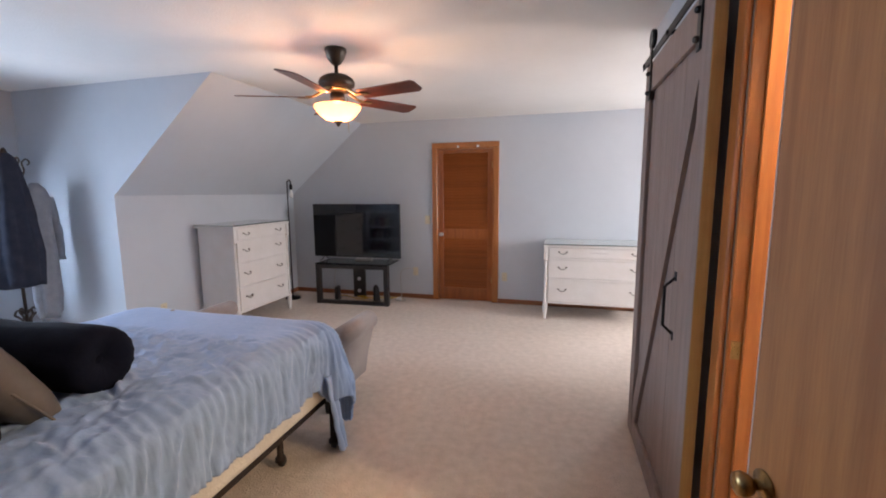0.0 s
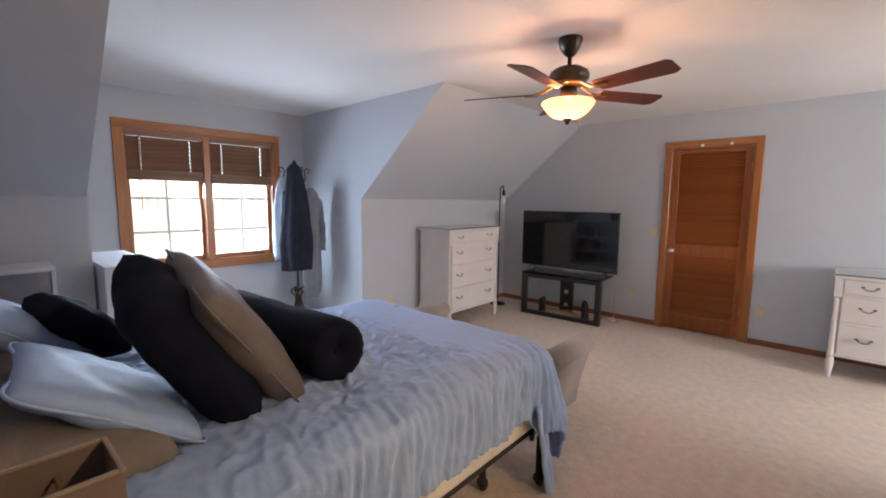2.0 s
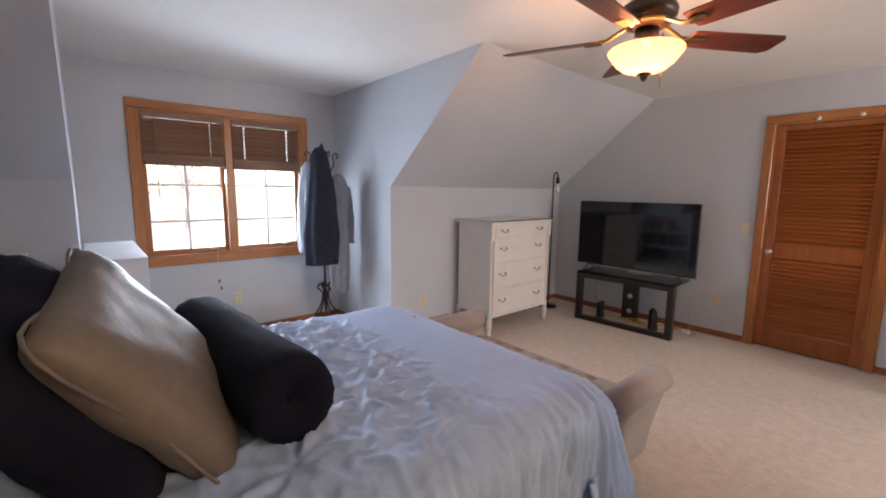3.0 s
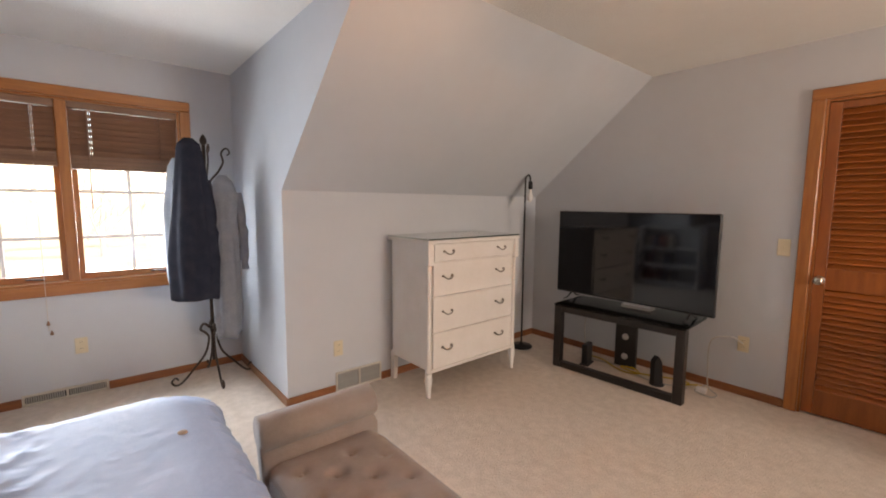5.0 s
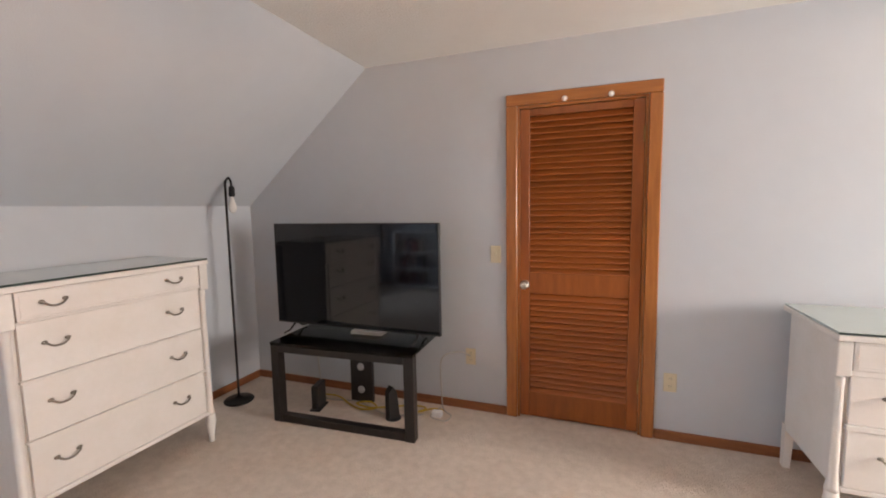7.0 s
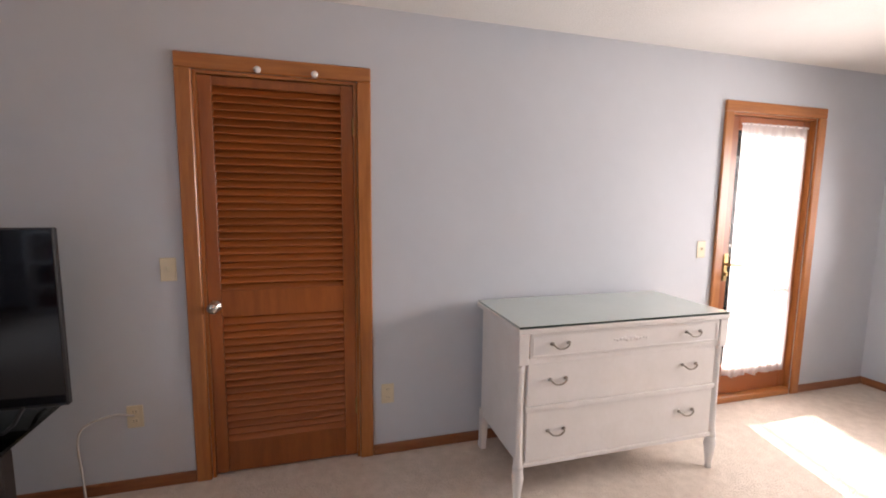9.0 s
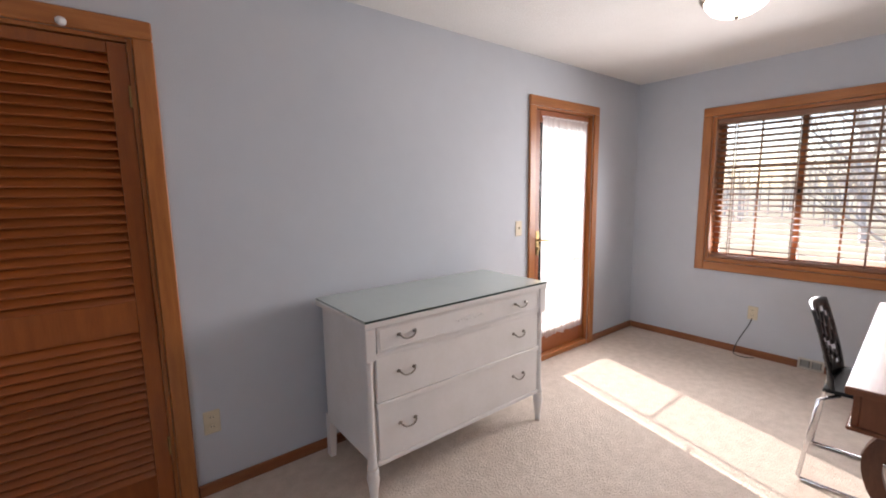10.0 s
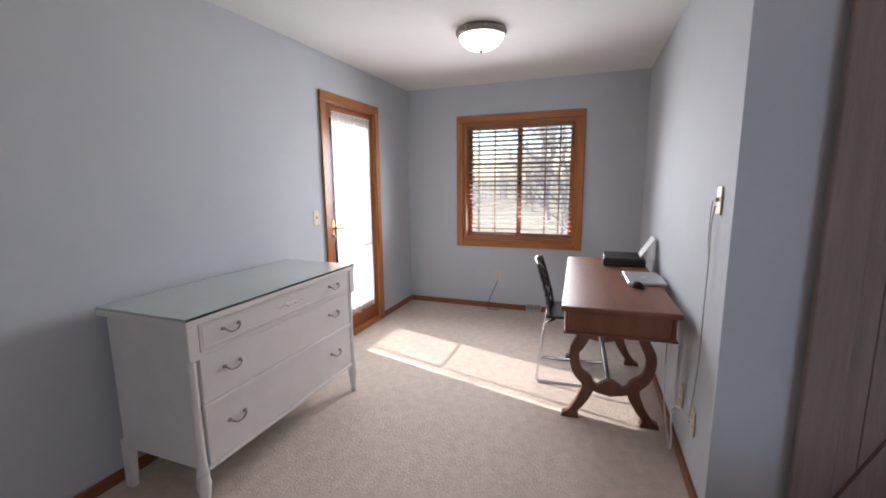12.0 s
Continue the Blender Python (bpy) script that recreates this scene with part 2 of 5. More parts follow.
def thing(name, label, category, at=(0, 0, 0), turn=0.0, group=""):
    ob = new(name)
    ob.empty_display_size = 0.05
    ob.matrix_world = pose(at[0], at[1], at[2], 0, 0, turn)
    return tagged(ob, label, category, group)


def structure(ob, label="", category=""):
    return tagged(ob, label, category, "", "structure")


def box(bm, x0, x1, y0, y1, z0, z1, bevel=0.0, seg=1):
    m = Matrix.Translation(((x0 + x1) / 2, (y0 + y1) / 2, (z0 + z1) / 2)) @ Matrix.Diagonal((abs(x1 - x0), abs(y1 - y0), abs(z1 - z0), 1))
    got = bmesh.ops.create_cube(bm, size=1, matrix=m)["verts"]
    if bevel:
        edges = {e for v in got for e in v.link_edges}
        bmesh.ops.bevel(bm, geom=list(edges), offset=bevel, segments=seg, affect="EDGES", profile=0.6)
    return bm


def boxed(x0, x1, y0, y1, z0, z1, bevel=0.0, seg=1):
    return box(bmesh.new(), x0, x1, y0, y1, z0, z1, bevel, seg)


def prism(bm, outline, axis, a, b):
    """Extrudes a flat outline along an axis from a to b. Axis x takes (y, z), y takes (x, z), z takes (x, y)."""
    def at(p, s):
        return {"x": (s, p[0], p[1]), "y": (p[0], s, p[1]), "z": (p[0], p[1], s)}[axis]
    lo = [bm.verts.new(at(p, a)) for p in outline]
    hi = [bm.verts.new(at(p, b)) for p in outline]
    bm.faces.new(lo)
    bm.faces.new(hi)
    n = len(outline)
    for i in range(n):
        bm.faces.new((lo[i], lo[(i + 1) % n], hi[(i + 1) % n], hi[i]))
    bmesh.ops.recalc_face_normals(bm, faces=bm.faces[:])
    return bm


def lathe(bm, profile, centre=(0, 0, 0), seg=24, wob=None):
    """Turns a profile of (radius, height) round the upright through centre."""
    rings = []
    for r, z in profile:
        ring = []
        for i in range(seg):
            a = 2 * math.pi * i / seg
            k = wob(a, z) if wob else 1.0
            ring.append(bm.verts.new((centre[0] + r * k * math.cos(a), centre[1] + r * k * math.sin(a), centre[2] + z)))
        rings.append(ring)
    for p, q in zip(rings, rings[1:]):
        for i in range(seg):
            bm.faces.new((p[i], p[(i + 1) % seg], q[(i + 1) % seg], q[i]))
    bm.faces.new(rings[0])
    bm.faces.new(rings[-1])
    bmesh.ops.recalc_face_normals(bm, faces=bm.faces[:])
    return bm


def spline(points, steps=6):
    """A smooth line through the points."""
    p = [Vector(q) for q in points]
    p = [p[0] * 2 - p[1]] + p + [p[-1] * 2 - p[-2]]
    out = []
    for i in range(1, len(p) - 2):
        for s in range(steps):
            t = s / steps
            out.append(0.5 * (2 * p[i] + (p[i + 1] - p[i - 1]) * t + (2 * p[i - 1] - 5 * p[i] + 4 * p[i + 1] - p[i + 2]) * t * t
                              + (3 * p[i] - p[i - 1] - 3 * p[i + 1] + p[i + 2]) * t ** 3))
    out.append(p[-2])
    return out


def tube(bm, points, r0, r1=None, seg=8):
    """A round bar along the points, thinning from r0 to r1."""
    r1 = r0 if r1 is None else r1
    pts = [Vector(p) for p in points]
    rings, side = [], None
    for i, p in enumerate(pts):
        d = (pts[min(i + 1, len(pts) - 1)] - pts[max(i - 1, 0)])
        d = d.normalized() if d.length > 1e-9 else Vector((0, 0, 1))
        if side is None:
            side = d.orthogonal().normalized()
        side = (side - d * side.dot(d))
        side = side.normalized() if side.length > 1e-6 else d.orthogonal().normalized()
        up = d.cross(side)
        r = r0 + (r1 - r0) * i / max(1, len(pts) - 1)
        rings.append([bm.verts.new(p + (side * math.cos(2 * math.pi * k / seg) + up * math.sin(2 * math.pi * k / seg)) * r) for k in range(seg)])
    for a, b in zip(rings, rings[1:]):
        for k in range(seg):
            bm.faces.new((a[k], a[(k + 1) % seg], b[(k + 1) % seg], b[k]))
    bm.faces.new(rings[0][::-1])
    bm.faces.new(rings[-1])
    return bm


def sheet(bm, nu, nv, at):
    """A grid of nu by nv cells placed by at(u, v)."""
    g = [[bm.verts.new(at(i / nu, j / nv)) for j in range(nv + 1)] for i in range(nu + 1)]
    for i in range(nu):
        for j in range(nv):
            bm.faces.new((g[i][j], g[i + 1][j], g[i + 1][j + 1], g[i][j + 1]))
    return bm


def wall(name, axis, face, back, a0, a1, z0, z1, holes=()):
    """A wall with thickness along an axis, from face to back, with holes (a, b, bottom, top) right through it."""
    bm = bmesh.new()

    def piece(p, q, lo, hi):
        if q - p > 1e-4 and hi - lo > 1e-4:
            if axis == "x":
                box(bm, p, q, min(face, back), max(face, back), lo, hi)
            else:
                box(bm, min(face, back), max(face, back), p, q, lo, hi)
    at = a0
    for p, q, lo, hi in sorted(holes):
        piece(at, p, z0, z1)
        piece(p, q, z0, lo)
        piece(p, q, hi, z1)
        at = q
    piece(at, a1, z0, z1)
    return structure(part(name, bm, M_WALL), "pale blue-grey painted plaster wall", "wall")


def casing(parent, axis, face, out, a0, a1, z0, z1, w=0.072, t=0.02, sill=False):
    """Flat trim with eased edges round an opening whose outer edges are a0..a1, z0..z1; out: the way it stands off the wall."""
    f0, f1 = sorted((face, face + out * t))

    def bar(name, p, q, lo, hi, m):
        b = boxed(p, q, f0, f1, lo, hi, 0.005) if axis == "x" else boxed(f0, f1, p, q, lo, hi, 0.005)
        return part(name, b, m, parent)
    bar("side_casing", a0, a0 + w, z0, z1 - w - 0.001, M_TRIM)
    bar("side_casing", a1 - w, a1, z0, z1 - w - 0.001, M_TRIM)
    bar("head_casing", a0, a1, z1 - w, z1, M_TRIM_H)
    if sill:
        bar("bottom_casing", a0 + w + 0.001, a1 - w - 0.001, z0, z0 + w, M_TRIM_H)


# ---- structure ----
CEIL = 2.41
FLOOR = -0.06
floor = part("floor", boxed(-4.1, 4.7, -1.4, 6.2, FLOOR - 0.12, FLOOR), M_CARPET)
structure(floor, "beige cut-pile wall-to-wall carpet", "floor")
ceiling = part("ceiling", boxed(-4.1, 4.7, -1.4, 6.2, CEIL, CEIL + 0.12), M_CEIL)
structure(ceiling, "white textured ceiling, slightly warm", "ceiling")
wall("wall_north", "x", 6.0, 6.16, -2.80, 4.46, FLOOR, CEIL, [(-0.43, 0.345, FLOOR, 2.03), (2.865, 3.66, FLOOR, 2.045)])
wall("wall_office_end", "y", 4.46, 4.62, 3.25, 6.16, FLOOR, CEIL, [(4.105, 5.325, 0.725, 2.01)])
desk_wall = prism(bmesh.new(), [(1.715, 3.39), (4.46, 3.47), (4.46, 3.25), (1.715, 3.25)], "z", FLOOR, CEIL)
structure(part("wall_desk", desk_wall, M_WALL), "pale blue-grey painted plaster wall", "wall")
wall("wall_east", "y", 1.715, 1.835, 0.32, 3.25, FLOOR, CEIL, [(1.13, 1.95, FLOOR, 2.05)])
wall("wall_south", "x", 0.32, 0.20, -2.80, 2.92, FLOOR, CEIL, [(0.80, 1.62, FLOOR, 2.05)])
wall("wall_closet_back", "y", 2.80, 2.92, 0.32, 3.25, FLOOR, CEIL)
wall("wall_hall_west", "y", 0.40, 0.30, -1.4, 0.20, FLOOR, CEIL)
wall("wall_hall_east", "y", 1.90, 2.00, -1.4, 0.20, FLOOR, CEIL)
wall("wall_hall_end", "x", -1.3, -1.4, 0.40, 1.90, FLOOR, CEIL)
wall("wall_dormer_window", "y", -3.84, -4.0, 1.00, 3.42, FLOOR, CEIL, [(1.530, 2.935, 0.76, 2.061)])
cheek = [(-3.84, FLOOR), (-2.70, FLOOR), (-2.70, 1.43), (-1.537, CEIL), (-3.84, CEIL)]
for nm, a, b in (("wall_dormer_north", 3.32, 3.42), ("wall_dormer_south", 1.00, 1.10)):
    structure(part(nm, prism(bmesh.new(), cheek, "y", a, b), M_WALL), "pale blue-grey dormer cheek wall", "wall")
for nm, a, b in (("north", 3.42, 6.0), ("south", 0.32, 1.00)):
    structure(part("wall_knee_" + nm, boxed(-2.82, -2.70, a, b, FLOOR, 1.43), M_WALL), "low pale blue-grey knee wall", "wall")
    slope = [(-2.70, 1.43), (-1.537, CEIL), (-1.697, CEIL), (-2.82, 1.465), (-2.82, 1.43)]
    structure(part("wall_slope_" + nm, prism(bmesh.new(), slope, "y", a, b), M_WALL), "sloping painted attic ceiling plane", "wall")


def baseboard(x0, y0, x1, y1, nx, ny):
    """A board at the foot of a wall from one point to the other, standing off along (nx, ny)."""
    t = 0.014
    b = boxed(min(x0, x1, x0 + nx * t, x1 + nx * t), max(x0, x1, x0 + nx * t, x1 + nx * t),
              min(y0, y1, y0 + ny * t, y1 + ny * t), max(y0, y1, y0 + ny * t, y1 + ny * t), FLOOR, FLOOR + 0.062, 0.004)
    structure(part("baseboard", b, M_BASE), "narrow reddish oak baseboard", "baseboard")


baseboard(-2.70, 6.0, -0.502, 6.0, 0, -1)
baseboard(0.418, 6.0, 2.79, 6.0, 0, -1)
baseboard(3.732, 6.0, 4.46, 6.0, 0, -1)
baseboard(4.46, 3.486, 4.46, 4.425, -1, 0)
baseboard(4.46, 4.59, 4.46, 5.985, -1, 0)
skirt = prism(bmesh.new(), [(1.716, 3.391), (4.459, 3.471), (4.459, 3.485), (1.716, 3.405)], "z", FLOOR, FLOOR + 0.062)
structure(part("baseboard", skirt, M_BASE), "narrow reddish oak baseboard", "baseboard")
baseboard(1.715, 2.026, 1.715, 3.39, -1, 0)
baseboard(-2.70, 4.066, -2.70, 5.985, 1, 0)
baseboard(-2.70, 3.321, -2.70, 3.672, 1, 0)
baseboard(-3.825, 3.32, -2.686, 3.32, 0, -1)
baseboard(-3.84, 1.115, -3.84, 1.91, 1, 0)
baseboard(-3.84, 2.38, -3.84, 3.32, 1, 0)
baseboard(-3.825, 1.10, -2.70, 1.10, 0, 1)
baseboard(-2.70, 0.335, -2.70, 1.10, 1, 0)
baseboard(-2.70, 0.32, 0.72, 0.32, 0, 1)


# ---- windows and doors ----
def window_1():
    """The twin casement in the dormer, with grilles and half-raised blinds."""
    w = structure(new("window_1"), "twin oak casement window with white grilles", "window")
    casing(w, "y", -3.84, 1, 1.458, 3.007, 0.690, 2.133, 0.074, 0.02, True)
    for a, b, c, d in ((1.532, 1.550, 0.762, 2.059), (2.917, 2.933, 0.762, 2.059)):
        part("jamb", boxed(-3.99, -3.842, a, b, c, d), M_TRIM, w)
    part("head_jamb", boxed(-3.99, -3.842, 1.551, 2.916, 2.042, 2.059), M_TRIM_H, w)
    part("sill", boxed(-3.99, -3.842, 1.551, 2.916, 0.762, 0.780), M_TRIM_H, w)
    part("mullion", boxed(-3.97, -3.845, 2.203, 2.267, 0.781, 2.041, 0.004), M_TRIM, w)
    for a, b in ((1.552, 2.202), (2.268, 2.915)):
        f = 0.032
        part("sash", boxed(-3.955, -3.915, a, a + f, 0.782, 2.040, 0.003), M_TRIM, w)
        part("sash", boxed(-3.955, -3.915, b - f, b, 0.782, 2.040, 0.003), M_TRIM, w)
        part("sash", boxed(-3.955, -3.915, a + f, b - f, 0.782, 0.782 + f + 0.015, 0.003), M_TRIM_H, w)
        part("sash", boxed(-3.955, -3.915, a + f, b - f, 2.040 - f, 2.040, 0.003), M_TRIM_H, w)
        pane = part("pane", boxed(-3.937, -3.933, a + f, b - f, 0.83, 2.008), M_PANE, w)
        pane.visible_shadow = False
        for k in (1,):
            y = a + f + (b - a - 2 * f) * k / 2
            part("grille_bar", boxed(-3.931, -3.921, y - 0.010, y + 0.010, 0.83, 2.008), M_SHELF, w)
        for z in (1.088, 1.42, 1.72):
            part("grille_bar", boxed(-3.932, -3.922, a + f, b - f, z - 0.010, z + 0.010), M_SHELF, w)
        part("crank_handle", tube(bmesh.new(), [(-3.90, b - 0.22, 0.805), (-3.87, b - 0.19, 0.812), (-3.865, b - 0.12, 0.802)], 0.006), M_BRONZE, w)


def slat_mesh(a, b, holes):
    """A thin slat from a to b with a routed cord hole at each place given."""
    bm = bmesh.new()
    at = a
    for h in holes:
        box(bm, -0.024, 0.024, at, h - 0.007, -0.0016, 0.0016)
        box(bm, -0.024, -0.010, h - 0.007, h + 0.007, -0.0016, 0.0016)
        box(bm, 0.010, 0.024, h - 0.007, h + 0.007, -0.0016, 0.0016)
        at = h + 0.007
    box(bm, -0.024, 0.024, at, b, -0.0016, 0.0016)
    return bm


def blind(name, label, axis, at, a0, a1, top, bottom, pitch, tilt, stack, cords):
    """A wooden slat blind in a window: headrail, slats and, below, a stack of slats with a bottom rail."""
    b = thing(name, label, "window blind", (at if axis == "y" else 0, 0 if axis == "y" else at, 0))
    part("headrail", boxed(-0.025, 0.025, a0, a1, top - 0.045, top, 0.004), M_BLIND, b)
    slat_me = None
    zs = []
    z = top - 0.045 - pitch * 0.6
    while z > bottom + stack:
        zs.append((z, tilt))
        z -= pitch
    if stack:
        for i in range(int((stack - 0.024) / 0.0075)):
            lo = bottom + 0.0225 + i * 0.0075
            part("stacked_slat", boxed(-0.024 + 0.002 * (i % 2), 0.024 - 0.002 * (i % 3), a0 + 0.004, a1 - 0.004, lo, lo + 0.0073, 0.0015), M_BLIND, b)
    for z, tl in zs:
        if slat_me is None:
            s = part("slat", slat_mesh(a0 + 0.004, a1 - 0.004, [a0 + (a1 - a0) * c for c in cords]), M_BLIND, b)
            slat_me = s.data
        else:
            s = new("slat", slat_me)
            s.parent = b
        s.matrix_basis = pose(0, 0, z, 0, tl, 0)
    part("bottom_rail", boxed(-0.026, 0.026, a0 + 0.003, a1 - 0.003, bottom, bottom + 0.022, 0.004), M_BLIND, b)
    if stack:
        part("tilt_wand", tube(bmesh.new(), [(0.030, a0 + 0.10, top - 0.05), (0.032, a0 + 0.10, bottom - 0.28)], 0.004, seg=6), M_BLIND, b)
    for c in cords:
        y = a0 + (a1 - a0) * c
        for x in (-0.027, 0.027):
            part("cord", boxed(x - 0.0015, x + 0.0015, y - 0.004, y + 0.004, bottom + 0.02, top - 0.045), M_BLIND, b)
    return b


window_1()
blind("wooden_blind", "walnut slat blind half raised in dormer window", "y", -3.868, 1.553, 2.201, 2.040, 1.59, 0.040, 60, 0.10, (0.18, 0.82))
blind("wooden_blind", "walnut slat blind half raised in dormer window", "y", -3.868, 2.269, 2.914, 2.040, 1.575, 0.040, 60, 0.10, (0.18, 0.82))


def window_2():
    """The sliding window at the office end."""
    w = structure(new("window_2"), "square oak sliding window with grilles", "window")
    casing(w, "y", 4.46, -1, 4.032, 5.398, 0.650, 2.085, 0.075, 0.022, True)
    part("jamb", boxed(4.462, 4.61, 4.107, 4.135, 0.727, 2.008), M_TRIM, w)
    part("jamb", boxed(4.462, 4.61, 5.295, 5.323, 0.727, 2.008), M_TRIM, w)
    part("head_jamb", boxed(4.462, 4.61, 4.136, 5.294, 1.982, 2.008), M_TRIM_H, w)
    part("sill", boxed(4.462, 4.61, 4.136, 5.294, 0.727, 0.760), M_TRIM_H, w)
    for i, (a, b) in enumerate(((4.136, 4.725), (4.685, 5.294))):
        x = 4.545 + 0.03 * i
        f = 0.042
        part("sash", boxed(x, x + 0.028, a, a + f, 0.761, 1.981, 0.003), M_TRIM, w)
        part("sash", boxed(x, x + 0.028, b - f, b, 0.761, 1.981, 0.003), M_TRIM, w)
        part("sash", boxed(x, x + 0.028, a + f, b - f, 0.761, 0.761 + f, 0.003), M_TRIM_H, w)
        part("sash", boxed(x, x + 0.028, a + f, b - f, 1.981 - f, 1.981, 0.003), M_TRIM_H, w)
        pane = part("pane", boxed(x + 0.012, x + 0.016, a + f, b - f, 0.803, 1.94), M_PANE, w)
        pane.visible_shadow = False
        y = (a + b) / 2
        part("grille_bar", boxed(x + 0.002, x + 0.010, y - 0.007, y + 0.007, 0.803, 1.94), M_TRIM, w)
        for k in (1, 2):
            z = 0.803 + 1.137 * k / 3
            part("grille_bar", boxed(x + 0.001, x + 0.009, a + f, b - f, z - 0.007, z + 0.007), M_TRIM, w)
    part("latch", boxed(4.527, 4.544, 4.692, 4.718, 1.33, 1.39, 0.004), M_BRONZE, w)


window_2()
blind("wooden_blind", "open walnut slat blind lowered over the office window", "y", 4.497, 4.140, 5.290, 1.980, 0.767, 0.048, 18, 0.0, (0.12, 0.5, 0.88))


def louvre_door():
    """The closed pine louvre door in the long wall, two louvred fields over one another."""
    d = structure(new("door_1"), "closed orange pine louvre door with oak casing", "door")
    casing(d, "x", 6.0, -1, -0.500, 0.416, FLOOR, 2.10, 0.072, 0.02)
    part("jamb", boxed(-0.428, -0.412, 6.002, 6.15, FLOOR, 2.028), M_TRIM, d)
    part("jamb", boxed(0.327, 0.343, 6.002, 6.15, FLOOR, 2.028), M_TRIM, d)
    part("head_jamb", boxed(-0.411, 0.326, 6.002, 6.15, 2.012, 2.028), M_TRIM_H, d)
    y0, y1 = 6.012, 6.047
    part("stile", boxed(-0.4105, -0.350, y0, y1, FLOOR + 0.012, 2.008, 0.0015), M_PINE, d)
    part("stile", boxed(0.262, 0.3255, y0, y1, FLOOR + 0.012, 2.008, 0.0015), M_PINE, d)
    # Rails take the darker pine, so that the shaded slats match their tone.
    for a, b in ((FLOOR + 0.012, 0.125), (0.805, 0.945), (1.962, 2.008)):
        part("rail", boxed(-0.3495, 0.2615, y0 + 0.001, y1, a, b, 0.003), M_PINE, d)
    me = None
    for lo, hi in ((0.125, 0.805), (0.945, 1.962)):
        n = int((hi - lo) / 0.0375)
        for i in range(n):
            z = lo + (hi - lo) * (i + 0.5) / n
            if me is None:
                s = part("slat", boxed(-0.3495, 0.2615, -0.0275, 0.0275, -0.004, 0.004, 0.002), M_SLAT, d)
                me = s.data
            else:
                s = new("slat", me)
                s.parent = d
            s.matrix_basis = pose(0, 6.0300, z, 49, 0, 0)
    knob = part("knob", lathe(bmesh.new(), [(0.03, 0), (0.03, 0.004), (0.010, 0.008), (0.010, 0.03), (0.024, 0.036), (0.028, 0.05), (0.022, 0.062), (0.006, 0.066)]), M_NICKEL, d, "round satin nickel knob", True)
    knob.matrix_basis = pose(-0.379, 6.0105, 0.866, 90, 0, 0)
    for z in (0.25, 1.80):
        part("hinge", boxed(0.318, 0.332, 6.004, 6.0115, z - 0.045, z + 0.045, 0.002), M_BRASS, d)
    for x in (-0.133, 0.135):
        hook = part("hook", lathe(bmesh.new(), [(0.016, 0), (0.017, 0.008), (0.012, 0.014), (0.004, 0.016)], seg=14), M_PAPER, d, "small white round hook", True)
        hook.matrix_basis = pose(x, 5.9798, 2.042, 90, 0, 0)
    # Near-black board in place of the unlit closet; also stops sky leaking in.
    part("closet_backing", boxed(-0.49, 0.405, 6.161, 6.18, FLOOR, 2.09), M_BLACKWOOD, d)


louvre_door()


def patio_door():
    """The glazed outside door, with a gathered sheer over the glass."""
    d = structure(new("door_2"), "glazed oak outside door with white sheer curtain", "door")
    casing(d, "x", 6.0, -1, 2.791, 3.73, FLOOR, 2.115, 0.072, 0.022)
    part("jamb", boxed(2.867, 2.882, 6.002, 6.155, FLOOR, 2.043), M_TRIM, d)
    part("jamb", boxed(3.643, 3.658, 6.002, 6.155, FLOOR, 2.043), M_TRIM, d)
    part("head_jamb", boxed(2.883, 3.642, 6.002, 6.155, 2.028, 2.043), M_TRIM_H, d)
    part("threshold", boxed(2.883, 3.642, 5.985, 6.155, FLOOR + 0.001, FLOOR + 0.050, 0.005), M_TRIM_H, d)
    y0, y1 = 6.03, 6.07
    part("stile", boxed(2.885, 2.97, y0, y1, FLOOR + 0.053, 2.025, 0.004), M_PINE, d)
    part("stile", boxed(3.575, 3.64, y0, y1, FLOOR + 0.053, 2.025, 0.004), M_PINE, d)
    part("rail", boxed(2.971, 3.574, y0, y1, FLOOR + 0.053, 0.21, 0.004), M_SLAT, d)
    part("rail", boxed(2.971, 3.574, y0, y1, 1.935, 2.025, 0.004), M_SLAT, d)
    pane = part("pane", boxed(2.971, 3.574, 6.048, 6.052, 0.211, 1.934), M_PANE, d)
    pane.visible_shadow = False
    # Unseen bars, added to cast the dark lines across the sun patch.
    part("glazing_bar", boxed(3.065, 3.083, 6.053, 6.062, 0.211, 1.934), M_PINE, d)
    part("glazing_bar", boxed(3.083, 3.574, 6.053, 6.062, 0.80, 0.818), M_SLAT, d)
    part("lever_plate", boxed(2.925, 2.965, 6.022, 6.029, 0.86, 1.06, 0.003), M_BRASS, d)
    part("lever", tube(bmesh.new(), [(2.945, 6.022, 0.985), (2.945, 5.985, 0.985), (2.97, 5.978, 0.985), (3.04, 5.98, 0.98)], 0.009), M_BRASS, d)
    part("deadbolt", boxed(2.932, 2.958, 6.005, 6.0215, 0.90, 0.93, 0.004), M_BRASS, d)

    def at(u, v):
        x = 2.985 + 0.60 * u + 0.004 * math.sin(9 * v)
        fold = 0.009 * math.sin(2 * math.pi * u * 17) + 0.006 * math.sin(2 * math.pi * u * 7 + 1)
        hem = 0.03 * noise.noise((u * 9, 0, 0)) * (1 - v) ** 6
        return (x, 6.012 + fold * (0.5 + 0.5 * abs(2 * v - 1)), 0.135 + hem + (1.98 - 0.135) * v)
    part("sheer_curtain", sheet(bmesh.new(), 170, 24, at), M_SHEER, d, "thin gathered white sheer curtain", True)
    part("curtain_rod", tube(bmesh.new(), [(2.975, 6.012, 1.972), (3.595, 6.012, 1.972)], 0.006), M_PAPER, d)


patio_door()


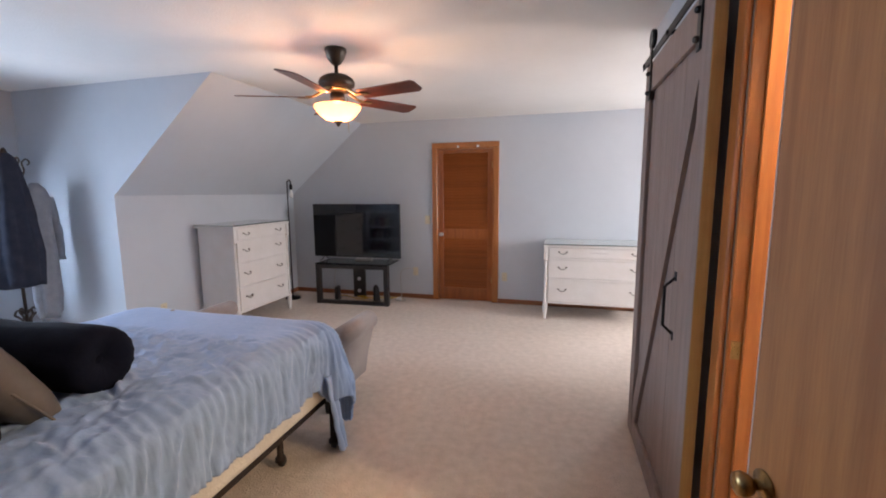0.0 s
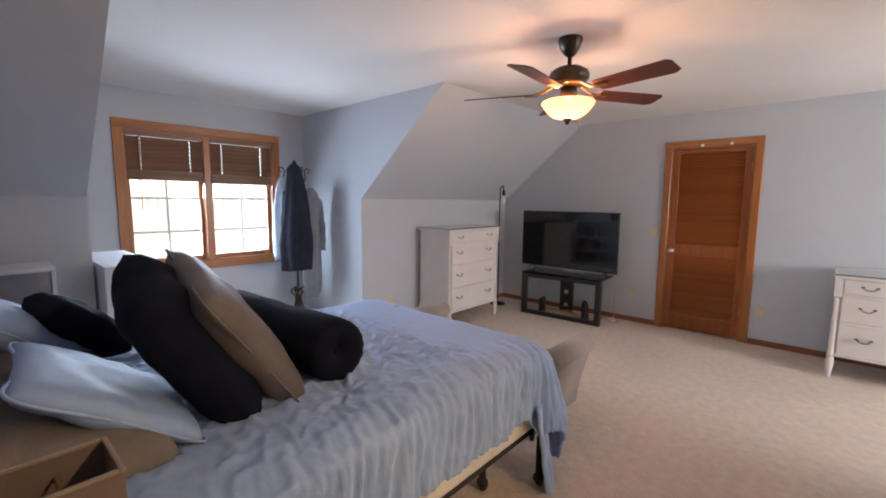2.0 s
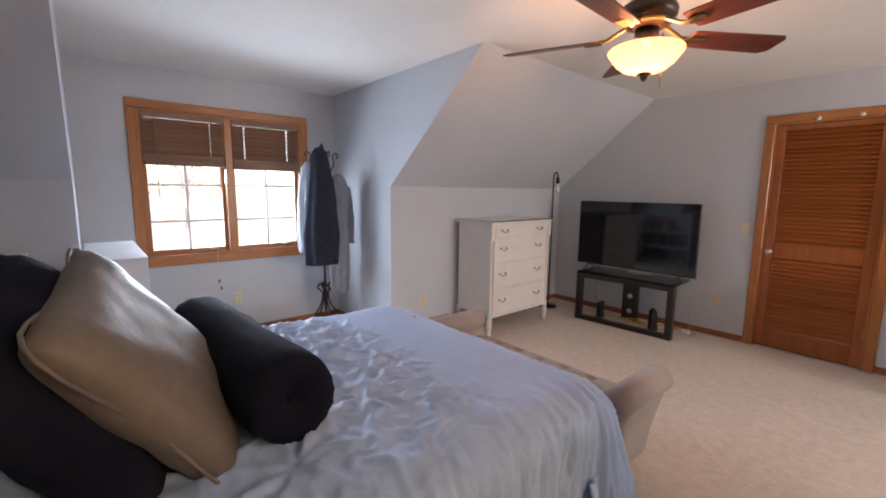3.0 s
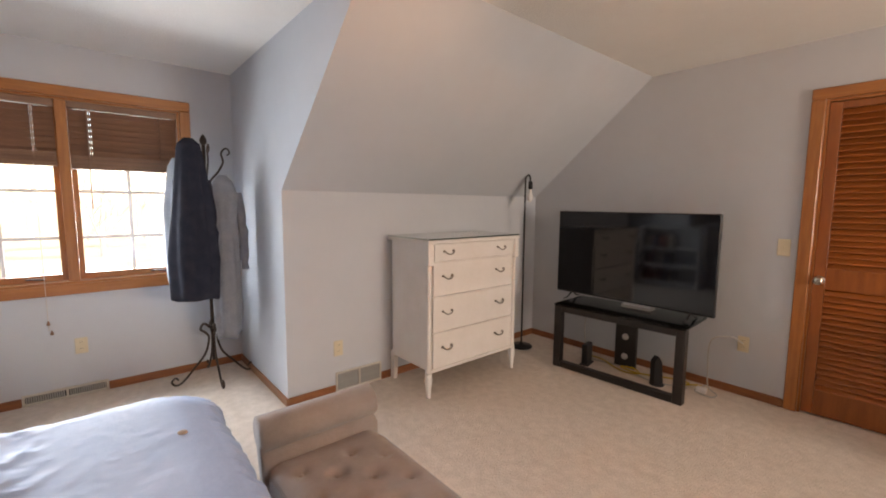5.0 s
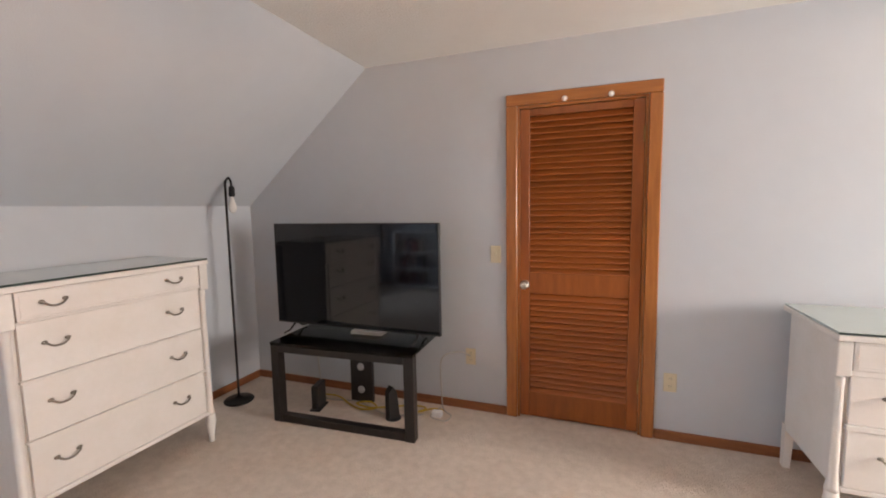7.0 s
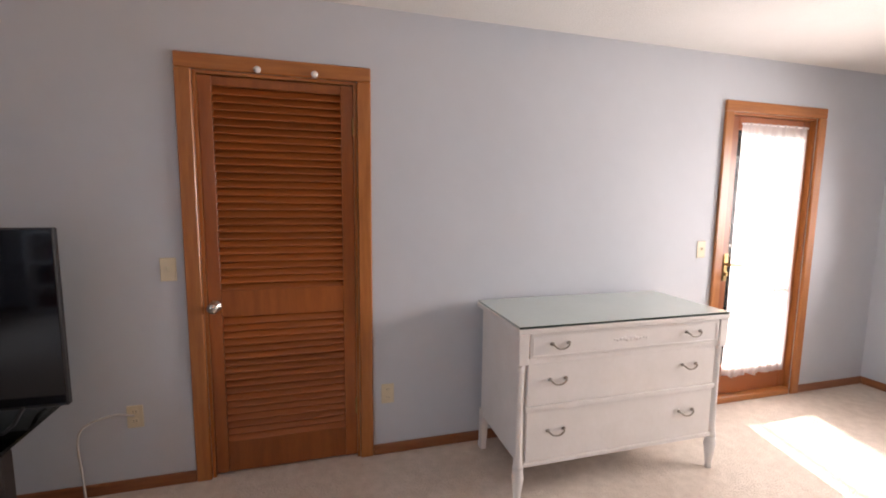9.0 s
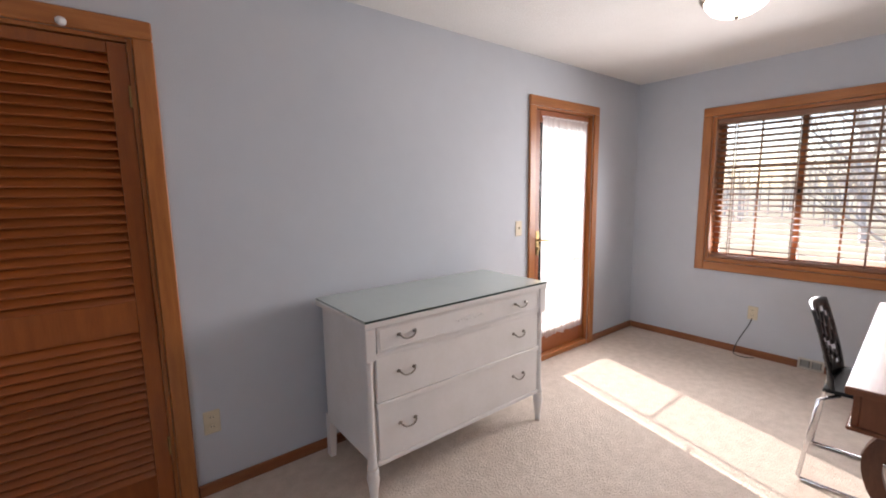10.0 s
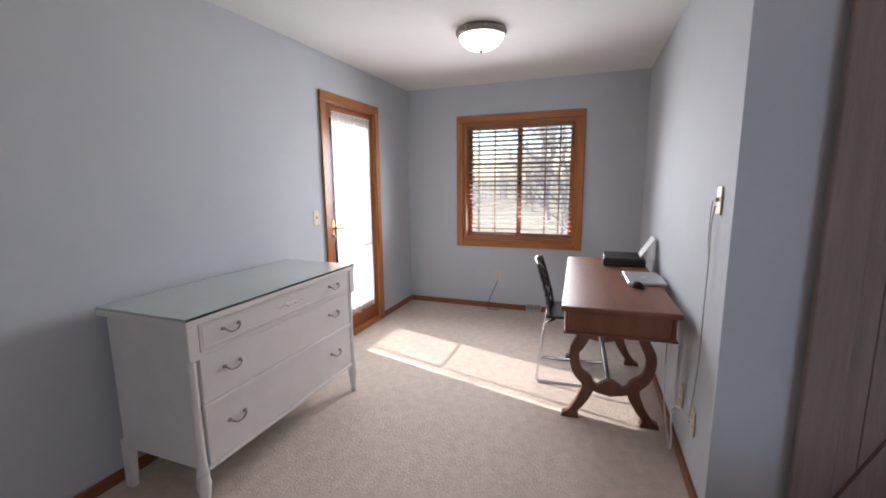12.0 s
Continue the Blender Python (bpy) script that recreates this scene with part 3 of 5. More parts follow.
def entry_doors():
    """The oak door that stands open beside the entrance and the doorway in the barn-door wall."""
    f = structure(new("door_3"), "oak-trimmed doorway beside the barn door", "doorway")
    casing(f, "y", 1.715, -1, 1.06, 2.022, FLOOR, 2.12, 0.072, 0.018)
    part("jamb", boxed(1.717, 1.833, 1.932, 1.948, FLOOR, 2.048), M_TRIM, f)
    part("jamb", boxed(1.717, 1.833, 1.132, 1.148, FLOOR, 2.048), M_TRIM, f)
    part("head_jamb", boxed(1.717, 1.833, 1.149, 1.931, 2.032, 2.048), M_TRIM_H, f)
    part("stop", boxed(1.757, 1.785, 1.918, 1.9315, FLOOR, 2.031), M_TRIM, f)
    part("strike_plate", boxed(1.725, 1.751, 1.9295, 1.9318, 0.89, 0.95), M_BRASS, f)
    d = structure(new("door_4"), "flush oak door standing open", "door")
    d.matrix_world = pose(1.655, 0.42, 0, 0, 0, 100)
    part("leaf", boxed(0.0, 0.80, -0.0175, 0.0175, FLOOR + 0.012, 2.03, 0.002), M_OAK, d)
    part("leaf_edge", boxed(0.8005, 0.803, -0.0170, 0.0170, FLOOR + 0.012, 2.03), M_CREAM, d)
    for side in (1, -1):
        k = part("knob", lathe(bmesh.new(), [(0.031, 0), (0.031, 0.004), (0.012, 0.008), (0.012, 0.024), (0.021, 0.029), (0.026, 0.042), (0.023, 0.054), (0.009, 0.058)]), M_BRASS, d, "antique brass door knob", True)
        k.matrix_basis = pose(0.757, side * 0.0178, 0.955, -90 * side, 0, 0) @ Matrix.Scale(0.8, 4)


entry_doors()


# ---- barn door ----
def barn_door():
    d = thing("barn_door", "grey-washed wooden sliding barn door on a black track", "barn door", (1.635, 0, 0))
    y0, y1, z0, z1 = 2.035, 3.14, FLOOR + 0.02, 2.13
    for i in range(6):
        a = y0 + (y1 - y0) * i / 6
        b = y0 + (y1 - y0) * (i + 1) / 6
        part("plank", boxed(0.022, 0.040, a + 0.001, b - 0.001, z0, z1, 0.002), M_BARN, d)
    w = 0.115
    part("stile", boxed(0.0, 0.0215, y0, y0 + w, z0, z1, 0.003), M_BARN, d)
    part("stile", boxed(0.0, 0.0215, y1 - w, y1, z0, z1, 0.003), M_BARN, d)
    for a, b in ((z0, z0 + w), (z1 - 0.15, z1)):
        part("rail", boxed(0.0015, 0.0215, y0 + w + 0.001, y1 - w - 0.001, a, b, 0.003), M_BARN, d)
    lo, hi = Vector((y1 - w - 0.01, z0 + w + 0.01)), Vector((y0 + w + 0.01, z1 - 0.16))
    n = (hi - lo).normalized()
    s = Vector((-n.y, n.x)) * 0.055
    part("brace", prism(bmesh.new(), [tuple(lo - s), tuple(hi - s), tuple(hi + s), tuple(lo + s)], "x", 0.003, 0.0213), M_BARN, d)
    part("edge_strip", boxed(0.001, 0.040, y0 - 0.004, y0 - 0.0005, z0, z1), M_BARN_EDGE, d)
    hy = 2.262
    part("pull_handle", tube(bmesh.new(), [(-0.004, hy, 0.857), (-0.040, hy, 0.892), (-0.040, hy, 1.055), (-0.004, hy, 1.09)], 0.0065, seg=8), M_IRON, d, "black iron pull handle")
    for z in (0.85, 1.097):
        part("handle_plate", boxed(-0.006, -0.0005, hy - 0.013, hy + 0.013, z - 0.02, z + 0.02, 0.003), M_IRON, d)
    for y in (y0 + 0.13, y1 - 0.13):
        st = part("hanger_strap", boxed(-0.008, -0.0005, y - 0.022, y + 0.022, 1.93, 2.25, 0.003), M_IRON, d)
        for z in (1.97, 2.07):
            k = part("bolt", lathe(bmesh.new(), [(0.013, 0), (0.013, 0.012), (0.006, 0.018)], seg=8), M_IRON, st)
            k.matrix_basis = pose(-0.008, y, z, 0, -90, 0)
        wh = part("wheel", lathe(bmesh.new(), [(0.045, 0), (0.05, 0.006), (0.04, 0.010), (0.05, 0.016), (0.045, 0.022)], seg=20), M_IRON, d)
        wh.matrix_basis = pose(-0.010, y, 2.25, 0, 90, 0)
    t = thing("barn_door_track", "black iron sliding door track on wall brackets", "door track", (1.635, 0, 0))
    part("track_bar", boxed(0.006, 0.013, 1.0, 3.30, 2.155, 2.196, 0.002), M_IRON, t)
    for y in (1.05, 1.60, 2.15, 2.70, 3.25):
        part("bracket", tube(bmesh.new(), [(0.013, y, 2.175), (0.0795, y, 2.175)], 0.011), M_IRON, t)
        part("bolt_head", boxed(-0.003, 0.0058, y - 0.011, y + 0.011, 2.164, 2.186, 0.003), M_IRON, t)


barn_door()


# ---- drawers ----
def drawer_chest(name, label, category, at, turn, w, d, h, rows, leg, gap, grips):
    """A painted chest: front along x at y = 0, body behind it; rows: drawer heights from the top."""
    c = thing(name, label, category, (at[0], at[1], FLOOR), turn)
    body_lo = leg
    top = h - 0.012
    o = 0.022
    part("top", boxed(-0.004, w + 0.004, -0.006, d, top - 0.026, top, 0.005, 2), M_WHITE, c)
    part("glass_sheet", boxed(0.0, w, -0.002, d - 0.004, top + 0.0005, h, 0.0015), M_GLASSTOP, c, "pale green plate glass on the top")
    part("glass_edge", boxed(-0.0012, w + 0.0012, -0.0035, -0.0022, top + 0.001, h - 0.001), M_GLASSEDGE, c)
    frieze = top - 0.026 - rows[0] - 0.03
    part("side_panel", boxed(o, o + 0.018, 0.05, d - 0.03, body_lo + 0.02, top - 0.0265, 0.002), M_WHITE, c)
    part("side_panel", boxed(w - o - 0.018, w - o, 0.05, d - 0.03, body_lo + 0.02, top - 0.0265, 0.002), M_WHITE, c)
    part("back_panel", boxed(o + 0.02, w - o - 0.02, d - 0.03, d - 0.02, body_lo + 0.02, top - 0.0265), M_WHITE, c)
    part("bottom_panel", boxed(o + 0.02, w - o - 0.02, 0.03, d - 0.031, body_lo + 0.012, body_lo + 0.03), M_WHITE, c)
    for x in (0.0, w - 0.052):
        part("frieze_block", boxed(x, x + 0.052, 0.0, 0.05, frieze, top - 0.0265, 0.004), M_WHITE, c)
        post = bmesh.new()
        lathe(post, [(0.017, frieze - 0.002), (0.019, frieze - 0.03), (0.0165, frieze - 0.05), (0.0175, (frieze + leg) / 2), (0.0195, leg + 0.06), (0.022, leg + 0.035), (0.024, leg + 0.02), (0.026, leg)], (x + 0.026, 0.03, 0), 12)
        part("corner_post", post, M_WHITE, c, "", True)
        lg = bmesh.new()
        lathe(lg, [(0.027, leg - 0.001), (0.027, leg - 0.03), (0.031, leg - 0.05), (0.024, leg * 0.5), (0.016, 0.02), (0.018, 0.0)], (x + 0.026, 0.03, 0), 10)
        part("front_leg", lg, M_WHITE, c, "", True)
        bl, way = (0.019, 1) if x == 0 else (w - 0.019, -1)
        lg2 = bmesh.new()
        prism(lg2, [(bl, 0.0), (bl + way * 0.03, 0.0), (bl + way * 0.044, body_lo + 0.05), (bl, body_lo + 0.05)], "y", d - 0.055, d - 0.008)
        part("back_leg", lg2, M_WHITE, c)
    ins = 0.058
    z = top - 0.028
    for i, r in enumerate(rows):
        yy = 0.004 if i == 0 else 0.016
        front = part("drawer", boxed(ins, w - ins, yy, yy + 0.02, z - r + 0.0008, z - 0.0008, 0.0035, 2), M_WHITE, c)
        if i == 0:
            for a, b, lo, hi in ((ins + 0.012, w - ins - 0.012, z - 0.016, z - 0.010), (ins + 0.012, w - ins - 0.012, z - r + 0.010, z - r + 0.016)):
                part("bead", boxed(a, b, yy - 0.003, yy - 0.0003, lo, hi, 0.001), M_WHITE, front)
            for a in (ins + 0.012, w - ins - 0.018):
                part("bead", boxed(a, a + 0.006, yy - 0.003, yy - 0.0003, z - r + 0.017, z - 0.017, 0.001), M_WHITE, front)
            if w > 1.1:
                orn = bmesh.new()
                for k in range(-5, 6):
                    s = 0.012 * (1.4 - abs(k) / 6)
                    bmesh.ops.create_uvsphere(orn, u_segments=8, v_segments=6, radius=s, matrix=Matrix.Translation((w / 2 + k * 0.019, yy, z - r / 2 + 0.004 * math.sin(k * 2))) @ Matrix.Diagonal((1, 0.35, 0.8, 1)))
                part("carved_ornament", orn, M_WHITE, front, "", True)
        for k in grips:
            x = w * k
            zz = z - r * (0.50 if i == 0 else 0.44)
            bail = bmesh.new()
            tube(bail, spline([(x - 0.042, yy - 0.002, zz + 0.006), (x - 0.040, yy - 0.018, zz + 0.004), (x - 0.022, yy - 0.022, zz - 0.010), (x, yy - 0.023, zz - 0.014), (x + 0.022, yy - 0.022, zz - 0.010), (x + 0.040, yy - 0.018, zz + 0.004), (x + 0.042, yy - 0.002, zz + 0.006)], 4), 0.0045, seg=6)
            for sx in (-1, 1):
                bmesh.ops.create_uvsphere(bail, u_segments=8, v_segments=6, radius=0.010, matrix=Matrix.Translation((x + sx * 0.043, yy - 0.004, zz + 0.008)) @ Matrix.Diagonal((1.3, 0.5, 0.9, 1)))
            part("handle", bail, M_PEWTER, front, "curved pewter bail handle", True)
        z -= r + gap
        if i < len(rows) - 1:
            part("divider", boxed(ins - 0.008, w - ins + 0.008, 0.010, 0.034, z + 0.0008, z + gap - 0.0008, 0.002), M_WHITE, c)
    part("face_frame", boxed(0.030, w - 0.030, 0.0365, 0.049, body_lo + 0.022, top - 0.0268), M_WHITE, c)
    part("apron", boxed(0.046, w - 0.046, 0.012, 0.030, body_lo + 0.004, z + gap - 0.001, 0.003), M_WHITE, c)
    return c


drawer_chest("low_dresser", "white painted three-row dresser with glass top", "dresser", (1.026, 5.388), 0, 1.228, 0.56, 0.902, (0.122, 0.213, 0.258), 0.190, 0.026, (0.175, 0.812))
drawer_chest("tall_chest_of_drawers", "white painted four-drawer chest with glass top", "chest of drawers", (-2.165, 4.132), 90, 0.965, 0.525, 1.165, (0.125, 0.245, 0.255, 0.255), 0.180, 0.012, (0.195, 0.775))


# ---- television corner ----
def television():
    t = thing("television", "large black flat-screen television, switched off", "television", (-1.527, 5.694, 0.505), 0)
    part("panel", boxed(-0.657, 0.657, 0.0, 0.028, 0.046, 0.787, 0.004), M_BLACK, t)
    part("screen", boxed(-0.650, 0.650, -0.0035, -0.0003, 0.060, 0.780, 0.0012), M_SCREEN, t)
    part("back_housing", boxed(-0.42, 0.42, 0.0285, 0.065, 0.10, 0.52, 0.012), M_BLACK, t)
    for x in (-0.50, 0.50):
        f = bmesh.new()
        tube(f, [(x, 0.012, 0.060), (x, -0.06, 0.012), (x, -0.12, 0.006)], 0.008, 0.006)
        tube(f, [(x, 0.012, 0.060), (x, 0.08, 0.012), (x, 0.13, 0.006)], 0.008, 0.006)
        part("foot", f, M_BLACK, t)


def tv_stand():
    s = thing("television_stand", "espresso open-frame stand with smoked glass top", "tv stand", (-2.0, 5.398, FLOOR), 2.9)
    w, d, h, b = 1.04, 0.44, 0.554, 0.065
    part("post", boxed(0, b, 0, b, 0.0, h - 0.012, 0.004), M_BLACKWOOD, s)
    part("post", boxed(w - b, w, 0, b, 0.0, h - 0.012, 0.004), M_BLACKWOOD, s)
    part("rail", boxed(b + 0.001, w - b - 0.001, 0.003, b - 0.003, h - 0.062, h - 0.013, 0.003), M_BLACKWOOD, s)
    part("rail", boxed(b + 0.001, w - b - 0.001, 0.003, b - 0.003, 0.002, 0.052, 0.003), M_BLACKWOOD, s)
    for x in (0.36, 0.495):
        part("top_bearer", boxed(x, x + 0.045, b + 0.001, 0.419, h - 0.055, h - 0.0125, 0.003), M_BLACKWOOD, s)
    column = part("rear_column", boxed(0.36, 0.54, 0.42, 0.46, 0.0, h - 0.0125, 0.004), M_BLACKWOOD, s, "black rear column with two cable holes")
    for z in (0.10, 0.275):
        ring = part("grommet", lathe(bmesh.new(), [(0.028, 0), (0.028, 0.004), (0.018, 0.008)], seg=18), M_SILVER, column, "pale round cable grommet")
        ring.matrix_basis = pose(0.45, 0.4195, z, 90, 0, 0)
    part("glass_top", boxed(0.0, w, -0.004, d + 0.03, h - 0.011, h + 0.007, 0.002), M_SMOKE, s)
    m = thing("wireless_router", "small black upright router on the carpet", "router", (-1.83, 5.67, FLOOR), 12)
    part("case", boxed(-0.025, 0.025, -0.07, 0.07, 0.012, 0.185, 0.006), M_BLACK, m)
    part("base", boxed(-0.04, 0.04, -0.075, 0.075, 0.0, 0.0115, 0.003), M_BLACK, m)
    k = thing("desk_speaker", "slanted black wedge speaker on the carpet", "speaker", (-1.235, 5.70, FLOOR), -22)
    part("case", prism(bmesh.new(), [(-0.05, 0.012), (0.04, 0.012), (0.02, 0.19), (-0.015, 0.235), (-0.05, 0.20)], "x", -0.022, 0.022), M_BLACK, k)
    part("base", lathe(bmesh.new(), [(0.055, 0), (0.055, 0.008), (0.03, 0.0115)], seg=16), M_BLACK, k)
    v = thing("streaming_box", "flat pale grey box lying on the smoked glass top", "media box", (-1.45, 5.775, FLOOR + 0.562), 4)
    part("case", boxed(-0.12, 0.12, -0.05, 0.05, 0.0, 0.022, 0.005, 2), M_VENTDARK, v)
    part("lid", boxed(-0.117, 0.117, -0.047, 0.047, 0.0222, 0.026, 0.002), M_PAPER, v)


def cable(name, label, points, r, m, base=FLOOR):
    """A cord through points whose heights are taken over the base."""
    points = [(p[0], p[1], p[2] + base) for p in points]
    c = thing(name, label, "cable", points[0])
    o = Vector(points[0])
    part("cord", tube(bmesh.new(), spline([Vector(p) - o for p in points], 6), r, seg=6), m, c, "", True)


television()
tv_stand()
cable("loose_cable", "pale grey cord lying behind the stand", [(-1.98, 5.93, 0.42), (-2.02, 5.93, 0.25), (-1.97, 5.90, 0.05), (-1.85, 5.80, 0.006), (-1.6, 5.83, 0.006), (-1.3, 5.72, 0.006), (-1.05, 5.80, 0.006)], 0.005, M_CABLE)
cable("network_cable", "tangle of yellow network cable on carpet", [(-1.98, 5.84, 0.008), (-1.80, 5.86, 0.008), (-1.62, 5.76, 0.010), (-1.50, 5.72, 0.012), (-1.40, 5.76, 0.02), (-1.48, 5.81, 0.03), (-1.56, 5.75, 0.035), (-1.44, 5.73, 0.03), (-1.33, 5.82, 0.010), (-1.18, 5.90, 0.008), (-1.06, 5.87, 0.02), (-1.10, 5.82, 0.008), (-1.00, 5.86, 0.03), (-0.93, 5.90, 0.008)], 0.006, M_YELLOW)
cable("speaker_wire", "white wire coiled beside the stand", [(-0.76, 5.985, 0.40), (-0.82, 5.90, 0.45), (-0.93, 5.86, 0.40), (-0.95, 5.90, 0.15), (-0.93, 5.88, 0.03), (-0.86, 5.84, 0.008), (-0.88, 5.76, 0.008), (-0.99, 5.78, 0.015), (-0.94, 5.86, 0.05)], 0.005, M_CABLE)
plug = thing("power_adapter", "white plug adapter lying on the carpet", "adapter", (-0.955, 5.82, FLOOR))
part("case", boxed(-0.035, 0.035, -0.025, 0.025, 0, 0.04, 0.008, 2), M_PAPER, plug)


def floor_lamp():
    l = thing("floor_lamp", "thin black arched floor lamp with bare bulb", "floor lamp", (-2.49, 5.565, FLOOR))
    part("base", lathe(bmesh.new(), [(0.105, 0), (0.108, 0.008), (0.10, 0.018), (0.03, 0.024), (0.012, 0.04)], seg=32), M_IRON, l, "", True)
    part("pole", tube(bmesh.new(), spline([(0, 0, 0.02), (0, 0, 0.8), (0, 0, 1.595), (0.006, 0, 1.66), (0.03, 0, 1.69), (0.055, 0, 1.665), (0.06, 0, 1.615)], 6), 0.0085), M_IRON, l, "", True)
    part("socket", lathe(bmesh.new(), [(0.014, 1.63), (0.02, 1.62), (0.022, 1.565), (0.018, 1.553)], (0.06, 0, 0), 16), M_IRON, l, "", True)
    part("bulb", lathe(bmesh.new(), [(0.012, 1.554), (0.015, 1.53), (0.026, 1.49), (0.028, 1.465), (0.02, 1.443), (0.006, 1.435)], (0.06, 0, 0), 16), M_BULB, l, "clear pear-shaped bulb", True)


floor_lamp()


# ---- bed ----
def pillow_mesh(w, h, t, seed, ruff=0.017):
    """A stuffed cushion: x across, z up from its lower edge, y through it, with pinched corners and soft creases."""
    bm = bmesh.new()
    n = 26
    for side in (-1, 1):
        def at(u, v):
            a, b = 2 * u - 1, 2 * v - 1
            full = max(0.0, (1 - abs(a) ** 3.2)) ** 0.42 * max(0.0, (1 - abs(b) ** 3.2)) ** 0.42
            pin = (1 - 0.05 * (1 - abs(a * b)) * (abs(a) ** 6 + abs(b) ** 6)) * (1 - 0.035 * (a * b) ** 4)
            crease = noise.noise((a * 2.2 + seed, b * 2.6, side * 3)) * ruff + noise.ridged_multi_fractal((a * 1.4, b * 1.7 + seed, side), 1, 2, 3, 1, 2) * ruff * 0.35
            return (a * w / 2 * pin, side * (t / 2 * full + crease * full), (b * pin + 1) * h / 2)
        sheet(bm, n, n, at)
    bmesh.ops.remove_doubles(bm, verts=bm.verts[:], dist=0.0008)
    bmesh.ops.recalc_face_normals(bm, faces=bm.faces[:])
    return bm


def cushion(name, label, m, at, rx, rz, w, h, t, seed, category="cushion", ry=0, piping=None):
    c = thing(name, label, category, at, 0, "cushions on the bed")
    c.matrix_world = pose(at[0], at[1], at[2], rx, ry, rz)
    part("cover", pillow_mesh(w, h, t, seed), m, c, "", True)
    if piping:
        k = 0.965
        pts = [(-w / 2 * k, 0, h * 0.02), (0, 0, h * 0.065), (w / 2 * k, 0, h * 0.02), (w / 2 * 0.93, 0, h / 2), (w / 2 * k, 0, h * 0.98), (0, 0, h * 0.935), (-w / 2 * k, 0, h * 0.98), (-w / 2 * 0.93, 0, h / 2), (-w / 2 * k, 0, h * 0.02)]
        part("piping", tube(bmesh.new(), spline(pts, 6), 0.005, seg=6), piping, c, "", True)
    return c


def bed():
    b = thing("bed", "queen bed with cream box spring on a dark metal frame", "bed", (-0.84, 0.36, FLOOR))
    x0, x1, y0, y1 = -0.74, 0.74, 0.06, 2.14
    part("box_spring", boxed(x0, x1, y0, y1, 0.315, 0.495, 0.03, 3), M_CREAM, b, "cream quilted box spring")
    part("mattress", boxed(x0, x1, y0, y1 + 0.01, 0.497, 0.725, 0.05, 4), M_CREAM, b, "cream mattress")
    for x in (x0 + 0.02, x1 - 0.05):
        part("side_rail", boxed(x, x + 0.03, y0 + 0.02, y1 - 0.02, 0.275, 0.313, 0.003), M_BEDFRAME, b)
    for y in (y0 + 0.10, 1.0, y1 - 0.25):
        part("cross_rail", boxed(x0 + 0.051, x1 - 0.051, y, y + 0.03, 0.277, 0.312, 0.003), M_BEDFRAME, b)
    for x in (x0 + 0.06, 0.58, x1 + 0.035):
        for y in (y0 + 0.15, y1 - 0.26 if x < x1 else y1 - 0.03):
            leg = part("leg", lathe(bmesh.new(), [(0.018, 0.274), (0.018, 0.07), (0.028, 0.06), (0.03, 0.04)], (x - 0.01, y, 0), 12), M_BEDFRAME, b, "", True)
            wheel = lathe(bmesh.new(), [(0.022, -0.014), (0.027, -0.010), (0.027, 0.010), (0.022, 0.014)], seg=14)
            wo = part("caster", wheel, M_BLACK, leg, "", True)
            wo.matrix_basis = pose(x - 0.01, y + 0.012, 0.027, 0, 90, 0)
    part("headboard", boxed(x0 + 0.01, x1 - 0.01, 0.0, 0.045, 0.0, 1.08, 0.012, 2), M_BLACKWOOD, b, "dark headboard panel")


